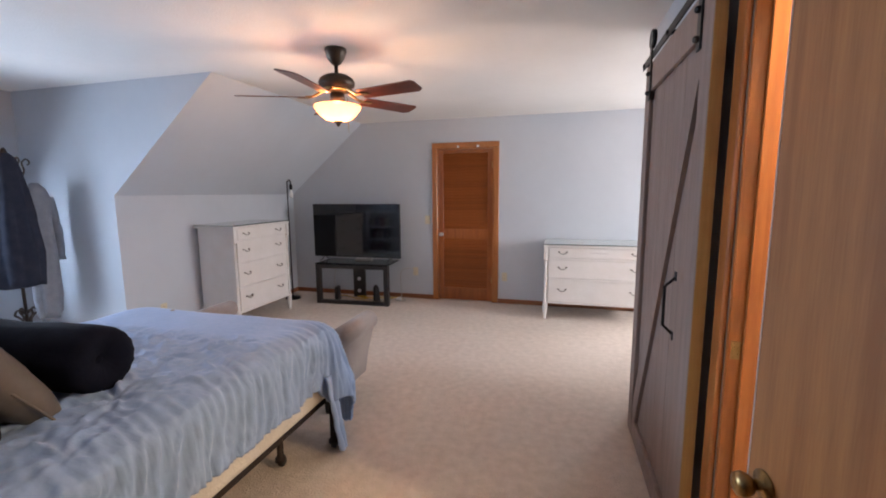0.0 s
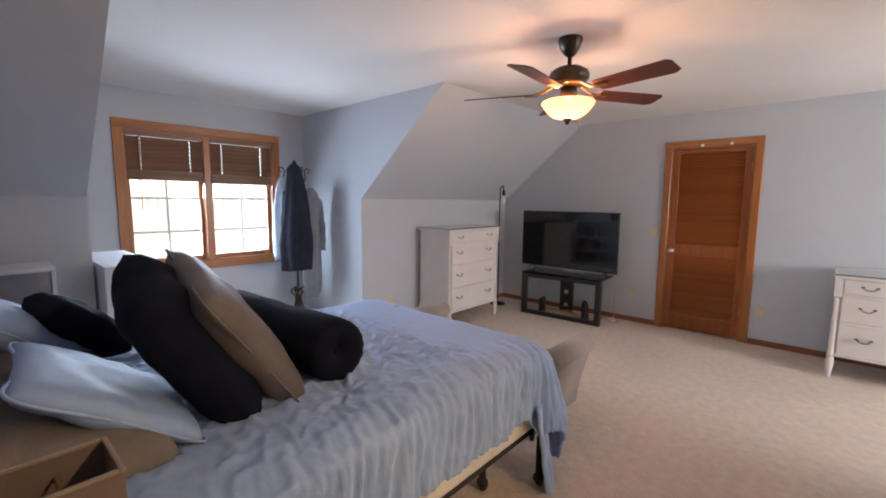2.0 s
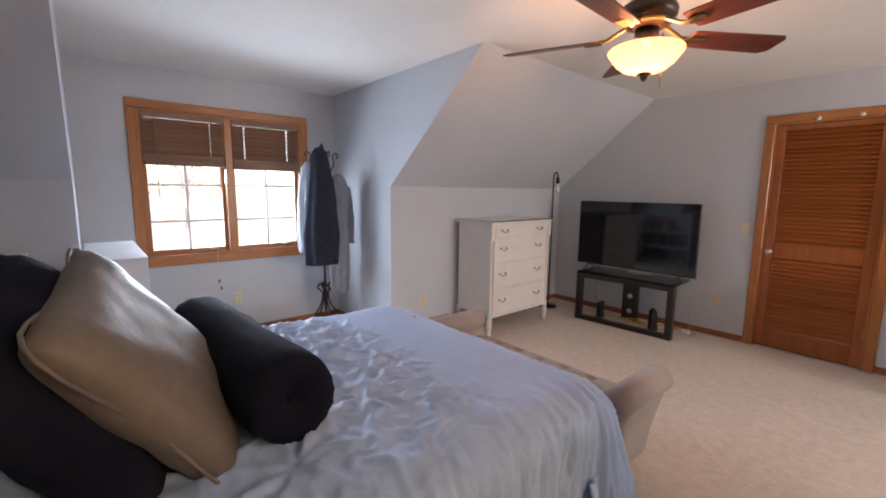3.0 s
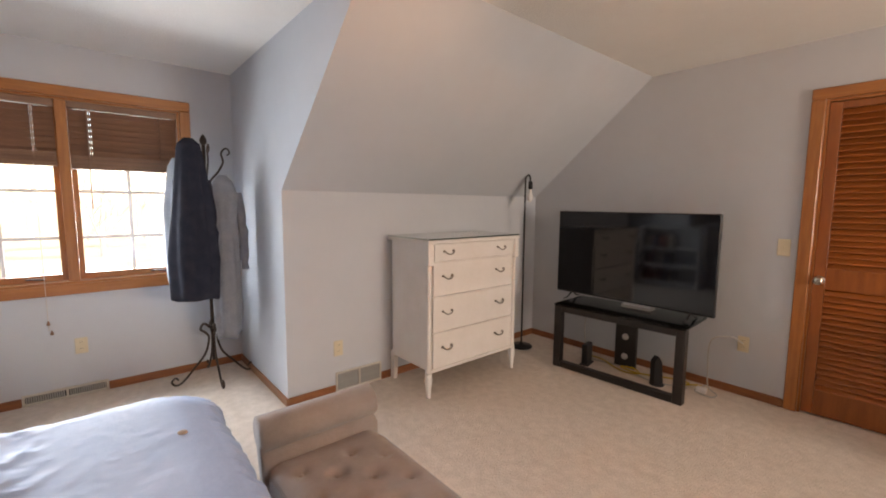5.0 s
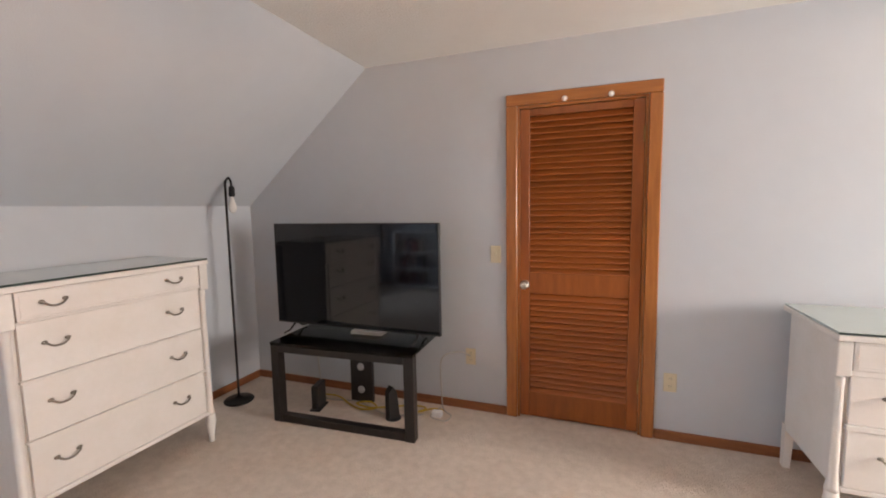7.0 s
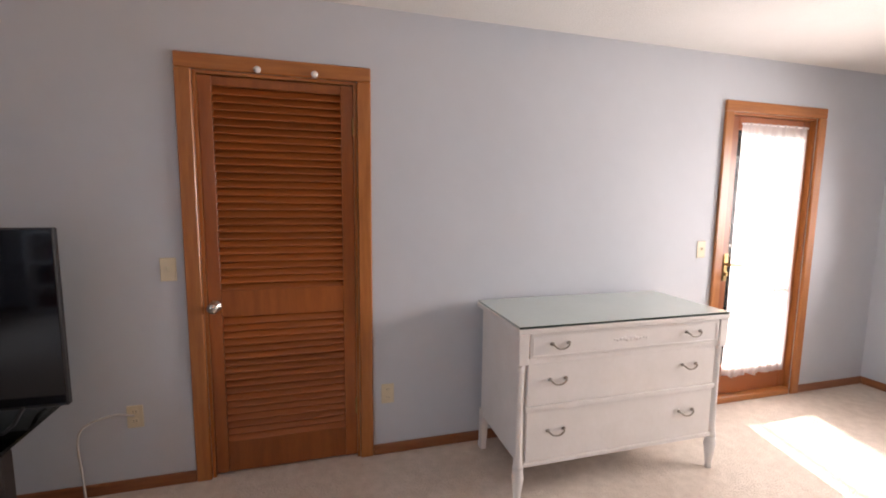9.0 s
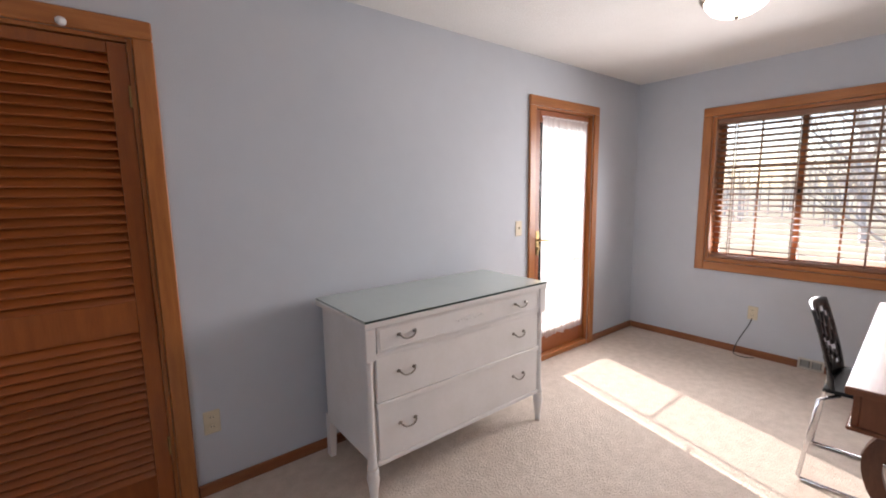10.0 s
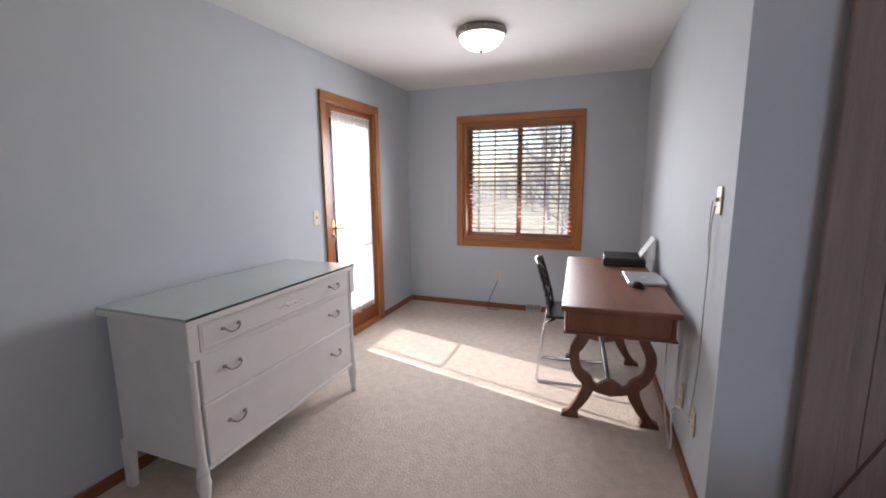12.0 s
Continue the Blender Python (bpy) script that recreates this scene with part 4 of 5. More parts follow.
def comforter():
    """A creased satin comforter that hangs over three sides and falls in folds at the foot corner."""
    c = thing("comforter", "rumpled light blue satin comforter over the bed", "comforter", (-0.80, 1.6, 0.64))
    xw, xe, yh, yf, zt = -1.60, -0.105, 0.78, 2.60, 0.692
    dw, de, df = 0.34, 0.31, 0.52
    bm = bmesh.new()
    nu, nv = 250, 240

    R = 0.17
    cx0, cx1, cy = xw + R, xe - R, yf - R
    arc = 0.30
    pins = [(-1.38 + 0.40 * i + (0.2 if j % 2 else 0.0), 1.20 + 0.30 * j) for j in range(4) for i in range(4)]

    def at(u, v):
        X = xw - dw + (xe + de - xw + dw) * u
        Y = yh + (yf + df - yh) * v
        sx = 1 if X > -0.8 else -1
        qx = max(0.0, X - cx1) if sx > 0 else max(0.0, cx0 - X)
        qy = max(0.0, Y - cy)
        q = math.hypot(qx, qy)
        r = max(0.0, q - R)
        dx, dy = (qx / q, qy / q) if q > 0 else (0.0, 0.0)
        px = min(max(X, cx0), cx1) + sx * dx * min(q, R)
        py = min(Y, cy) + dy * min(q, R)
        turn = math.atan2(qy, qx) if q > 0 else 0.0
        # creases over the top: gathered pin tucks up to a seam, calm towards the foot
        calm = 1.0 if Y < 2.05 else max(0.08, 1 - (Y - 2.05) * 5.0)
        calm *= max(0.0, 1 - r / 0.10)
        z = zt + 0.014 * noise.noise((X * 1.6, Y * 1.6, 7))
        if calm > 0:
            tuck = 0.0
            for gx, gy in pins:
                ax, ay = X - gx, Y - gy
                k = math.hypot(ax, ay)
                if k < 0.36:
                    ang = math.atan2(ay, ax)
                    spoke = (1 - abs(math.sin(3.5 * ang + gx * 9 + gy * 5 + 2.5 * noise.noise((X * 9, Y * 9, 2))))) ** 1.6
                    tuck += 0.021 * spoke * math.exp(-((k - 0.10) / 0.10) ** 2) - 0.014 * math.exp(-(k / 0.022) ** 2)
            crease = max(0.0, 1 - abs(noise.noise((X * 8 + 6 * Y, Y * 10 - 3 * X, 1.7))) * 3.4)
            crease2 = max(0.0, 1 - abs(noise.noise((X * 17 - 5 * Y, Y * 14 + 6 * X, 5.1))) * 3.0)
            w1 = noise.ridged_multi_fractal((X * 4.2 + Y * 2.3, Y * 3.4 - X * 1.6, 0.3), 0.9, 2.1, 3, 1.0, 2.0) - 1.1
            near = max(0.0, min(1.0, (xe - X) / 0.22))
            z += (0.95 * tuck + 0.011 * crease ** 1.5 + 0.007 * crease2 ** 1.5 + 0.004 * w1) * calm * (0.25 + 0.75 * near)
            run = Y + 0.25 * (X - xe)
            rib = 1 - 2 * abs(noise.noise((run * 17, 3.0, X * 2.0)))
            rib2 = 1 - 2 * abs(noise.noise((run * 31, 9.0, X * 3.0)))
            z += (0.011 * rib + 0.008 * rib2) * (1 - near) * max(0.0, 1 - r / 0.10)
        if r == 0:
            z -= 0.030 * (max(0.0, 1 - (R - q) / 0.11) ** 2 if q > 0 else 0.0)
            return (px + 0.80, py - 1.6, z - 0.64)
        # hanging part: folds that grow towards the hem
        if qy == 0:
            s = Y if sx > 0 else 2 * cy + 2 * arc * math.pi / 2 + (cx1 - cx0) - Y
        elif qx == 0:
            s = cy + arc * math.pi / 2 + (cx1 - X)
        else:
            s = cy + arc * turn if sx > 0 else cy + arc * math.pi / 2 + (cx1 - cx0) + arc * (math.pi / 2 - turn)
        grow = min(1.0, r / 0.3)
        lean = s + 0.22 * r
        ridge = 1 - 2 * abs(noise.noise((lean * 22 + 0.8 * noise.noise((s * 5, r * 6, 4)), 3.0, r * 2.5)))
        ridge2 = 1 - 2 * abs(noise.noise((lean * 47 - 6 * r, 7.0, r * 4)))
        fold = (0.024 * ridge + 0.015 * ridge2 - 0.014) * (0.55 + 0.35 * grow)
        fold += 0.012 * noise.noise((s * 9 + r * 6, r * 4, 2.0)) * grow
        drop = r + 0.02 * noise.noise((s * 4, 8.0, 0)) * grow
        if sx > 0 and Y < 1.5:
            drop *= 1 - 0.72 * min(1.0, max(0.0, (1.30 - Y) / 0.25))
        if sx > 0 and qx > 0:
            drop *= 1 + 0.42 * min(1.0, max(0.0, (Y - 2.30) / 0.12)) * (1 - turn / (math.pi / 2))
        corner = math.sin(2 * turn) if qx and qy else 0.0
        drop = min(drop, 0.690 + 0.02 * noise.noise((s * 7, 2.0, 0)))
        out = 0.045 * math.sin(min(1.0, r / 0.12) * math.pi / 2) + fold + 0.105 * grow * corner
        return (px + sx * dx * out + 0.80, py + dy * out - 1.6, z - 0.030 - max(0.0, drop - 0.03 * min(1.0, r / 0.06)) - 0.64)
    sheet(bm, nu, nv, at)
    ob = part("cloth", bm, M_SHEET, c, "", True)
    sol = ob.modifiers.new("thick", "SOLIDIFY")
    sol.thickness, sol.offset = 0.014, -1.0
    fall = bmesh.new()

    def at_fall(u, v):
        w = 0.20 - 0.07 * v
        a = (u - 0.5) * w
        ripple = 0.014 * math.sin(u * 13) * (0.4 + v) + 0.010 * noise.noise((u * 6, v * 5, 3))
        return (0.735 + ripple - 0.25 * a - 0.6 * max(0.0, a) ** 1.3 + 0.045 * v, 0.845 + a + 0.03 * v, -0.20 - 0.46 * v - 0.03 * math.sin(u * 3.14))
    sheet(fall, 28, 26, at_fall)
    fo = part("corner_fall", fall, M_SHEET, c, "fold of cloth hanging to the carpet", True)
    fs = fo.modifiers.new("thick", "SOLIDIFY")
    fs.thickness = 0.012
    part("tuft", lathe(bmesh.new(), [(0.014, 0.0), (0.012, 0.006), (0.004, 0.009)], (-0.433, 0.909, 0.048), 12), M_BENCH, c, "small covered button")


bed()
comforter()
cushion("sleeping_pillow", "brown cotton pillow lying at the head", M_BROWNBED, (-0.715, 0.930, 0.705), 80, 4, 0.72, 0.50, 0.19, 3.1, "pillow")
cushion("sleeping_pillow", "brown cotton pillow lying at the head", M_BROWNBED, (-1.325, 0.920, 0.740), 80, -3, 0.70, 0.48, 0.17, 5.7, "pillow")
cushion("pillow_sham", "pale blue satin sham leaning on pillows", M_SHEET, (-0.68, 1.045, 0.685), 56, -4, 0.54, 0.50, 0.09, 9.2, "pillow", piping=M_SHEET)
cushion("pillow_sham", "pale blue satin sham leaning on pillows", M_SHEET, (-1.445, 0.890, 0.720), 50, 6, 0.56, 0.50, 0.13, 12.2, "pillow", piping=M_SHEET)
cushion("accent_cushion", "small navy cushion tipped at the headboard", M_NAVY, (-1.365, 0.970, 0.785), 46, 10, 0.40, 0.33, 0.14, 2.2)
cushion("throw_cushion", "large navy velvet cushion leaning back", M_NAVY, (-0.745, 1.240, 0.680), 32, -8, 0.62, 0.60, 0.215, 1.4, ry=8)
cushion("throw_cushion", "taupe satin cushion with piped edge leaning back", M_TAUPE, (-0.765, 1.425, 0.680), 35, -7, 0.66, 0.61, 0.16, 7.9, ry=9, piping=M_TAUPE)


def bolster():
    b = thing("bolster", "navy velvet bolster with gathered ends", "bolster", (-0.93, 1.51, 0.82), 4)
    bm = bmesh.new()
    L, R = 0.46, 0.128
    prof = [(0.008, -L + 0.035), (0.03, -L + 0.012), (0.08, -L - 0.012), (0.115, -L - 0.006), (R * 0.985, -L + 0.03), (R, -L + 0.08), (R * 0.97, -0.2), (R * 1.0, -0.1), (R * 0.93, 0.05), (R * 0.99, 0.2), (R, L - 0.08), (R * 0.985, L - 0.03), (0.115, L + 0.006), (0.08, L + 0.012), (0.03, L - 0.012), (0.008, L - 0.035)]
    lathe(bm, prof, (0, 0, 0), 56, lambda a, z: 1 + 0.035 * noise.noise((a * 3, z * 5, 1)) + (0.02 * math.sin(a * 17) if abs(z) > L - 0.02 else 0.008 * math.sin(a * 9 + z * 11)))
    c = part("cover", bm, M_NAVY, b, "", True)
    c.matrix_basis = pose(0, 0, 0, 0, 90, 0)
    for k in (-1, 1):
        e = part("end_button", lathe(bmesh.new(), [(0.016, 0), (0.014, 0.006), (0.005, 0.010)], seg=14), M_NAVY, b, "", True)
        e.matrix_basis = pose(k * (L - 0.034), 0, 0, 0, 90 * k, 0)


bolster()


def bench():
    b = thing("tufted_bench", "taupe linen bench with button tufts and rolled arms", "bench", (-1.50, 2.772, FLOOR))
    w, d = 1.365, 0.465
    btn = [(0.24 + 0.17 * i + (0.085 if j % 2 else 0), 0.085 + 0.098 * j) for j in range(4) for i in range(7) if 0.24 + 0.17 * i + (0.085 if j % 2 else 0) < 1.20]

    def at(u, v):
        x, y = 0.13 + (w - 0.26) * u, 0.012 + (d - 0.024) * v
        e = min(u, 1 - u) * (w - 0.26)
        f = min(v, 1 - v) * d
        z = 0.43 + 0.03 * min(1, f / 0.05) ** 0.5 + 0.012 * min(1, e / 0.08)
        for p, q in btn:
            r2 = (x - p) ** 2 + (y - q) ** 2
            z -= 0.022 * math.exp(-r2 / 0.0008)
        return (x, y, z)
    top = sheet(bmesh.new(), 100, 44, at)
    seat = part("seat_cushion", top, M_BENCH, b, "button-tufted seat", True)
    for p, q in btn:
        part("button", lathe(bmesh.new(), [(0.011, 0), (0.010, 0.005), (0.004, 0.008)], (p, q, 0.448), 10), M_BENCH, seat, "", True)
    part("seat_box", boxed(0.128, w - 0.128, 0.008, d - 0.008, 0.14, 0.431, 0.008), M_BENCH, b)
    for k, x in ((-1, 0.075), (1, w - 0.075)):
        arm = bmesh.new()
        outline = []
        for i in range(19):
            a = math.radians(-60 + 300 * i / 18) if k > 0 else math.radians(240 - 300 * i / 18)
            outline.append((x + k * 0.018 + 0.072 * math.cos(a), 0.555 + 0.066 * math.sin(a)))
        if k > 0:
            outline = [(x - 0.05, 0.14), (x - 0.02, 0.14), (x + 0.005, 0.30), (x + 0.04, 0.44)] + outline + [(x - 0.05, 0.48)]
        else:
            outline = [(x + 0.05, 0.14), (x + 0.02, 0.14), (x - 0.005, 0.30), (x - 0.04, 0.44)] + outline + [(x + 0.05, 0.48)]
        prism(arm, outline, "y", 0.0, d)
        part("rolled_arm", arm, M_BENCH, b, "", True)
        for y in (0.05, d - 0.05):
            part("leg", lathe(bmesh.new(), [(0.014, 0), (0.018, 0.02), (0.026, 0.1395)], (x - k * 0.11, y, 0), 12), M_BLACKWOOD, b, "", True)


bench()


def bedside(at, lamp_at, shade_turn, label):
    """A night table and, on it, a lamp with a square open shade."""
    t = thing("nightstand", "small dark wooden night table beside the bed", "nightstand", (at[0], at[1], FLOOR))
    part("top", boxed(-0.19, 0.19, -0.20, 0.20, 0.59, 0.615, 0.006), M_BLACKWOOD, t)
    part("case", boxed(-0.17, 0.17, -0.18, 0.18, 0.38, 0.589, 0.004), M_BLACKWOOD, t)
    part("drawer", boxed(-0.155, 0.155, 0.181, 0.195, 0.395, 0.575, 0.004), M_BLACKWOOD, t)
    for x in (-0.15, 0.15):
        for y in (-0.16, 0.16):
            part("leg", boxed(x - 0.018, x + 0.018, y - 0.018, y + 0.018, 0, 0.379, 0.003), M_BLACKWOOD, t)
    l = thing("table_lamp", label, "table lamp", (lamp_at[0], lamp_at[1], 0.555), shade_turn)
    part("base", lathe(bmesh.new(), [(0.07, 0), (0.07, 0.012), (0.02, 0.02), (0.03, 0.08), (0.035, 0.13), (0.012, 0.17), (0.012, 0.23)], seg=20), M_BRONZE, l, "", True)
    s, t0, z0, z1 = 0.060, 0.004, 0.15, 0.485
    w = 0.064
    for a, b, c, d in ((-s, s, -w, -w + t0), (-s, s, w - t0, w), (-s, -s + t0, -w + t0, w - t0), (s - t0, s, -w + t0, w - t0)):
        part("shade_panel", boxed(a, b, c, d, z0, z1), M_SHADE, l, "taupe fabric shade side")
    for a, b, c, d in ((-s - 0.001, s + 0.001, -w - 0.001, -w + t0 + 0.002), (-s - 0.001, s + 0.001, w - t0 - 0.002, w + 0.001), (-s - 0.001, -s + t0 + 0.002, -w + t0 + 0.003, w - t0 - 0.003), (s - t0 - 0.002, s + 0.001, -w + t0 + 0.003, w - t0 - 0.003)):
        part("shade_rim", boxed(a, b, c, d, z1 + 0.0005, z1 + 0.006, 0.001), M_SHADEIN, l)
    part("spider", tube(bmesh.new(), [(-s + t0, 0, z1 - 0.03), (0, 0, z1 - 0.04), (s - t0, 0, z1 - 0.03)], 0.002), M_BRASS, l)
    part("bulb", lathe(bmesh.new(), [(0.013, 0.231), (0.016, 0.26), (0.03, 0.29), (0.028, 0.315), (0.008, 0.33)], seg=14), M_BULB, l, "", True)


bedside((0.16, 0.60), (0.155, 0.658), 1, "lamp with square open taupe fabric shade")
cab = thing("white_cabinet", "narrow white cabinet with a grey front panel", "cabinet", (-2.65, 0.42, FLOOR))
part("side", boxed(0.0, 0.37, 0.44, 0.458, 0, 1.068, 0.002), M_SHELF, cab)
part("side", boxed(0.0, 0.37, 0.0, 0.018, 0, 1.068, 0.002), M_SHELF, cab)
part("top", boxed(0.0, 0.372, 0.0, 0.460, 1.0685, 1.087, 0.002), M_SHELF, cab)
part("front_panel", boxed(0.345, 0.36, 0.0185, 0.4395, 0.0, 1.068), M_COATGREY, cab, "flat grey front panel")
part("back", boxed(0.0, 0.012, 0.0185, 0.4395, 0.0, 1.068), M_SHELF, cab)


# ---- dormer: coat rack, bookcase ----
def coat_rack():
    r = thing("coat_rack", "wrought iron scrolled coat rack hung with garments", "coat rack", (-3.55, 3.04, FLOOR))
    part("pole", tube(bmesh.new(), [(0, 0, 0.16), (0, 0, 1.0), (0, 0, 1.84)], 0.013), M_BRONZE, r, "", True)
    part("finial", lathe(bmesh.new(), [(0.012, 1.84), (0.022, 1.85), (0.026, 1.875), (0.018, 1.90), (0.004, 1.92)], seg=14), M_BRONZE, r, "", True)
    for k in range(4):
        a = radians(90 * k)
        ca, sa = math.cos(a), math.sin(a)

        def q(d, z):
            return (ca * d, sa * d, z)
        part("foot_scroll", tube(bmesh.new(), spline([q(0.012, 0.42), q(0.06, 0.46), q(0.085, 0.42), q(0.055, 0.39), q(0.03, 0.34), q(0.06, 0.22), q(0.14, 0.12), q(0.22, 0.03), q(0.27, 0.012), q(0.295, 0.045), q(0.27, 0.07), q(0.25, 0.05)], 5), 0.010, 0.007), M_BRONZE, r, "", True)
        part("arm_scroll", tube(bmesh.new(), spline([q(0.012, 1.51), q(0.04, 1.58), q(0.09, 1.64), q(0.13, 1.72), q(0.12, 1.79), q(0.155, 1.83), q(0.18, 1.80), q(0.16, 1.775)], 5), 0.009, 0.006), M_BRONZE, r, "", True)
        part("collar_scroll", tube(bmesh.new(), spline([q(0.012, 1.36), q(0.05, 1.40), q(0.06, 1.45), q(0.035, 1.47), q(0.025, 1.44)], 5), 0.007, 0.005), M_BRONZE, r, "", True)


def garment(name, label, m, at, turn, rings, seed, category="coat"):
    """A hanging garment: rings of (height, half width, half depth, shift), with falling folds."""
    g = thing(name, label, category, at, turn)
    bm = bmesh.new()
    seg, rows = 48, []
    fine = []
    for (a, b) in zip(rings, rings[1:]):
        for s in range(5):
            t = s / 5
            fine.append([p + (q - p) * t for p, q in zip(a, b)])
    fine.append(list(rings[-1]))
    top = fine[0][0]
    for z, rx, ry, sh in fine:
        row = []
        for i in range(seg):
            a = 2 * math.pi * i / seg
            deep = min(1.0, (top - z) / 0.3)
            k = 1 + deep * (0.20 * noise.noise((math.cos(a) * 2.6 + seed, math.sin(a) * 2.6, z * 0.9)) + 0.10 * math.sin(a * 7 + seed + 2 * noise.noise((z * 1.5, seed, 0))))
            row.append(bm.verts.new((rx * k * math.cos(a) + sh, ry * k * math.sin(a), z + 0.07 * noise.noise((math.cos(a) * 1.8, math.sin(a) * 1.8 + seed, 2)) * deep * min(1.0, (top - z) / 0.8))))
        rows.append(row)
    for p, q in zip(rows, rows[1:]):
        for i in range(seg):
            bm.faces.new((p[i], p[(i + 1) % seg], q[(i + 1) % seg], q[i]))
    bm.faces.new(rows[0])
    bm.faces.new(rows[-1])
    bmesh.ops.recalc_face_normals(bm, faces=bm.faces[:])
    part("cloth", bm, m, g, "", True)


def sleeve(owner, m, top, low, r, shift):
    g = bpy.data.objects[owner]
    bm = tube(bmesh.new(), spline([(shift * 0.7, 0.03, top), (shift, 0.035, (top + low) / 2), (shift * 1.05, 0.03, low)], 6), r, r * 0.72, 12)
    for v in bm.verts:
        v.co += Vector((0.012, 0.012, 0)) * noise.noise(v.co * 14)
    part("sleeve", bm, m, g, "limp hanging sleeve", True)


coat_rack()
garment("hooded_coat", "dark navy hooded coat hanging on the rack", M_COATNAVY, (-3.30, 2.90, 0), 55, [(1.79, 0.03, 0.03, 0), (1.75, 0.07, 0.06, 0), (1.66, 0.085, 0.07, 0), (1.52, 0.10, 0.075, 0), (1.2, 0.135, 0.085, 0), (0.95, 0.16, 0.09, 0), (0.66, 0.15, 0.085, 0)], 1.7)
sleeve("hooded_coat", M_COATNAVY, 1.50, 0.86, 0.045, 0.115)
sleeve("hooded_coat", M_COATNAVY, 1.50, 0.88, 0.045, -0.115)
garment("pale_shirt", "pale blue shirt hanging behind the coat", M_COATPALE, (-3.45, 2.84, 0), 40, [(1.66, 0.02, 0.02, 0), (1.60, 0.06, 0.04, 0), (1.3, 0.11, 0.06, 0), (1.0, 0.12, 0.06, 0), (0.78, 0.11, 0.05, 0)], 4.4, "shirt")
garment("grey_robe", "grey fleece robe hanging on the rack", M_COATGREY, (-3.36, 3.12, 0), 60, [(1.55, 0.025, 0.03, 0), (1.50, 0.07, 0.06, 0), (1.38, 0.105, 0.07, 0), (1.22, 0.085, 0.06, 0), (0.9, 0.095, 0.07, 0), (0.50, 0.095, 0.065, 0), (0.33, 0.08, 0.05, 0)], 8.3, "robe")
sleeve("grey_robe", M_COATGREY, 1.42, 0.84, 0.038, 0.12)
sleeve("grey_robe", M_COATGREY, 1.42, 0.80, 0.038, -0.11)
part("belt", tube(bmesh.new(), spline([(0.13, 0.02, 1.02), (0.06, 0.085, 1.0), (-0.02, 0.10, 0.97), (-0.05, 0.105, 0.80), (-0.04, 0.10, 0.62)], 5), 0.012, seg=7), M_COATGREY, bpy.data.objects["grey_robe"], "loose tie belt", True)


def bookcase():
    b = thing("bookcase", "low white open bookcase holding some books", "bookcase", (-3.42, 1.116, FLOOR))
    w, d, h = 1.0, 0.29, 1.045
    part("side", boxed(0, 0.02, 0, d, 0, h - 0.021), M_SHELF, b)
    part("side", boxed(w - 0.02, w, 0, d, 0, h - 0.021), M_SHELF, b)
    part("top", boxed(-0.002, w + 0.002, 0, d + 0.002, h - 0.02, h, 0.002), M_SHELF, b)
    part("back", boxed(0.021, w - 0.021, 0, 0.008, 0.0, h - 0.021), M_SHELF, b)
    for z in (0.06, 0.36, 0.66):
        part("shelf", boxed(0.021, w - 0.021, 0.009, d - 0.004, z, z + 0.02), M_SHELF, b)
    part("plinth", boxed(0.021, w - 0.021, d - 0.025, d - 0.012, 0, 0.059), M_SHELF, b)
    rnd = random.Random(4)
    cols = [mat("book_cloth_%s" % n, c, None, 0.7, 20) for n, c in (("navy", (0.03, 0.05, 0.11)), ("cream", (0.55, 0.50, 0.42)), ("red", (0.28, 0.05, 0.04)), ("grey", (0.25, 0.25, 0.26)))]
    for z in (0.0805, 0.3805, 0.6805):
        x = 0.03
        while x < 0.52:
            t, hh, dd = rnd.uniform(0.02, 0.05), rnd.uniform(0.16, 0.25), rnd.uniform(0.13, 0.19)
            k = thing("book", "upright book on the white bookcase", "book", (-3.42 + x, 1.131, FLOOR + z), 0, "books on the bookcase")
            part("cover", boxed(0, t, 0.005, dd, 0, hh, 0.002), rnd.choice(cols), k)
            part("pages", boxed(0.003, t - 0.003, 0.007, dd - 0.004, hh + 0.0003, hh + 0.001), M_PAPER, k)
            x += t + 0.002


bookcase()


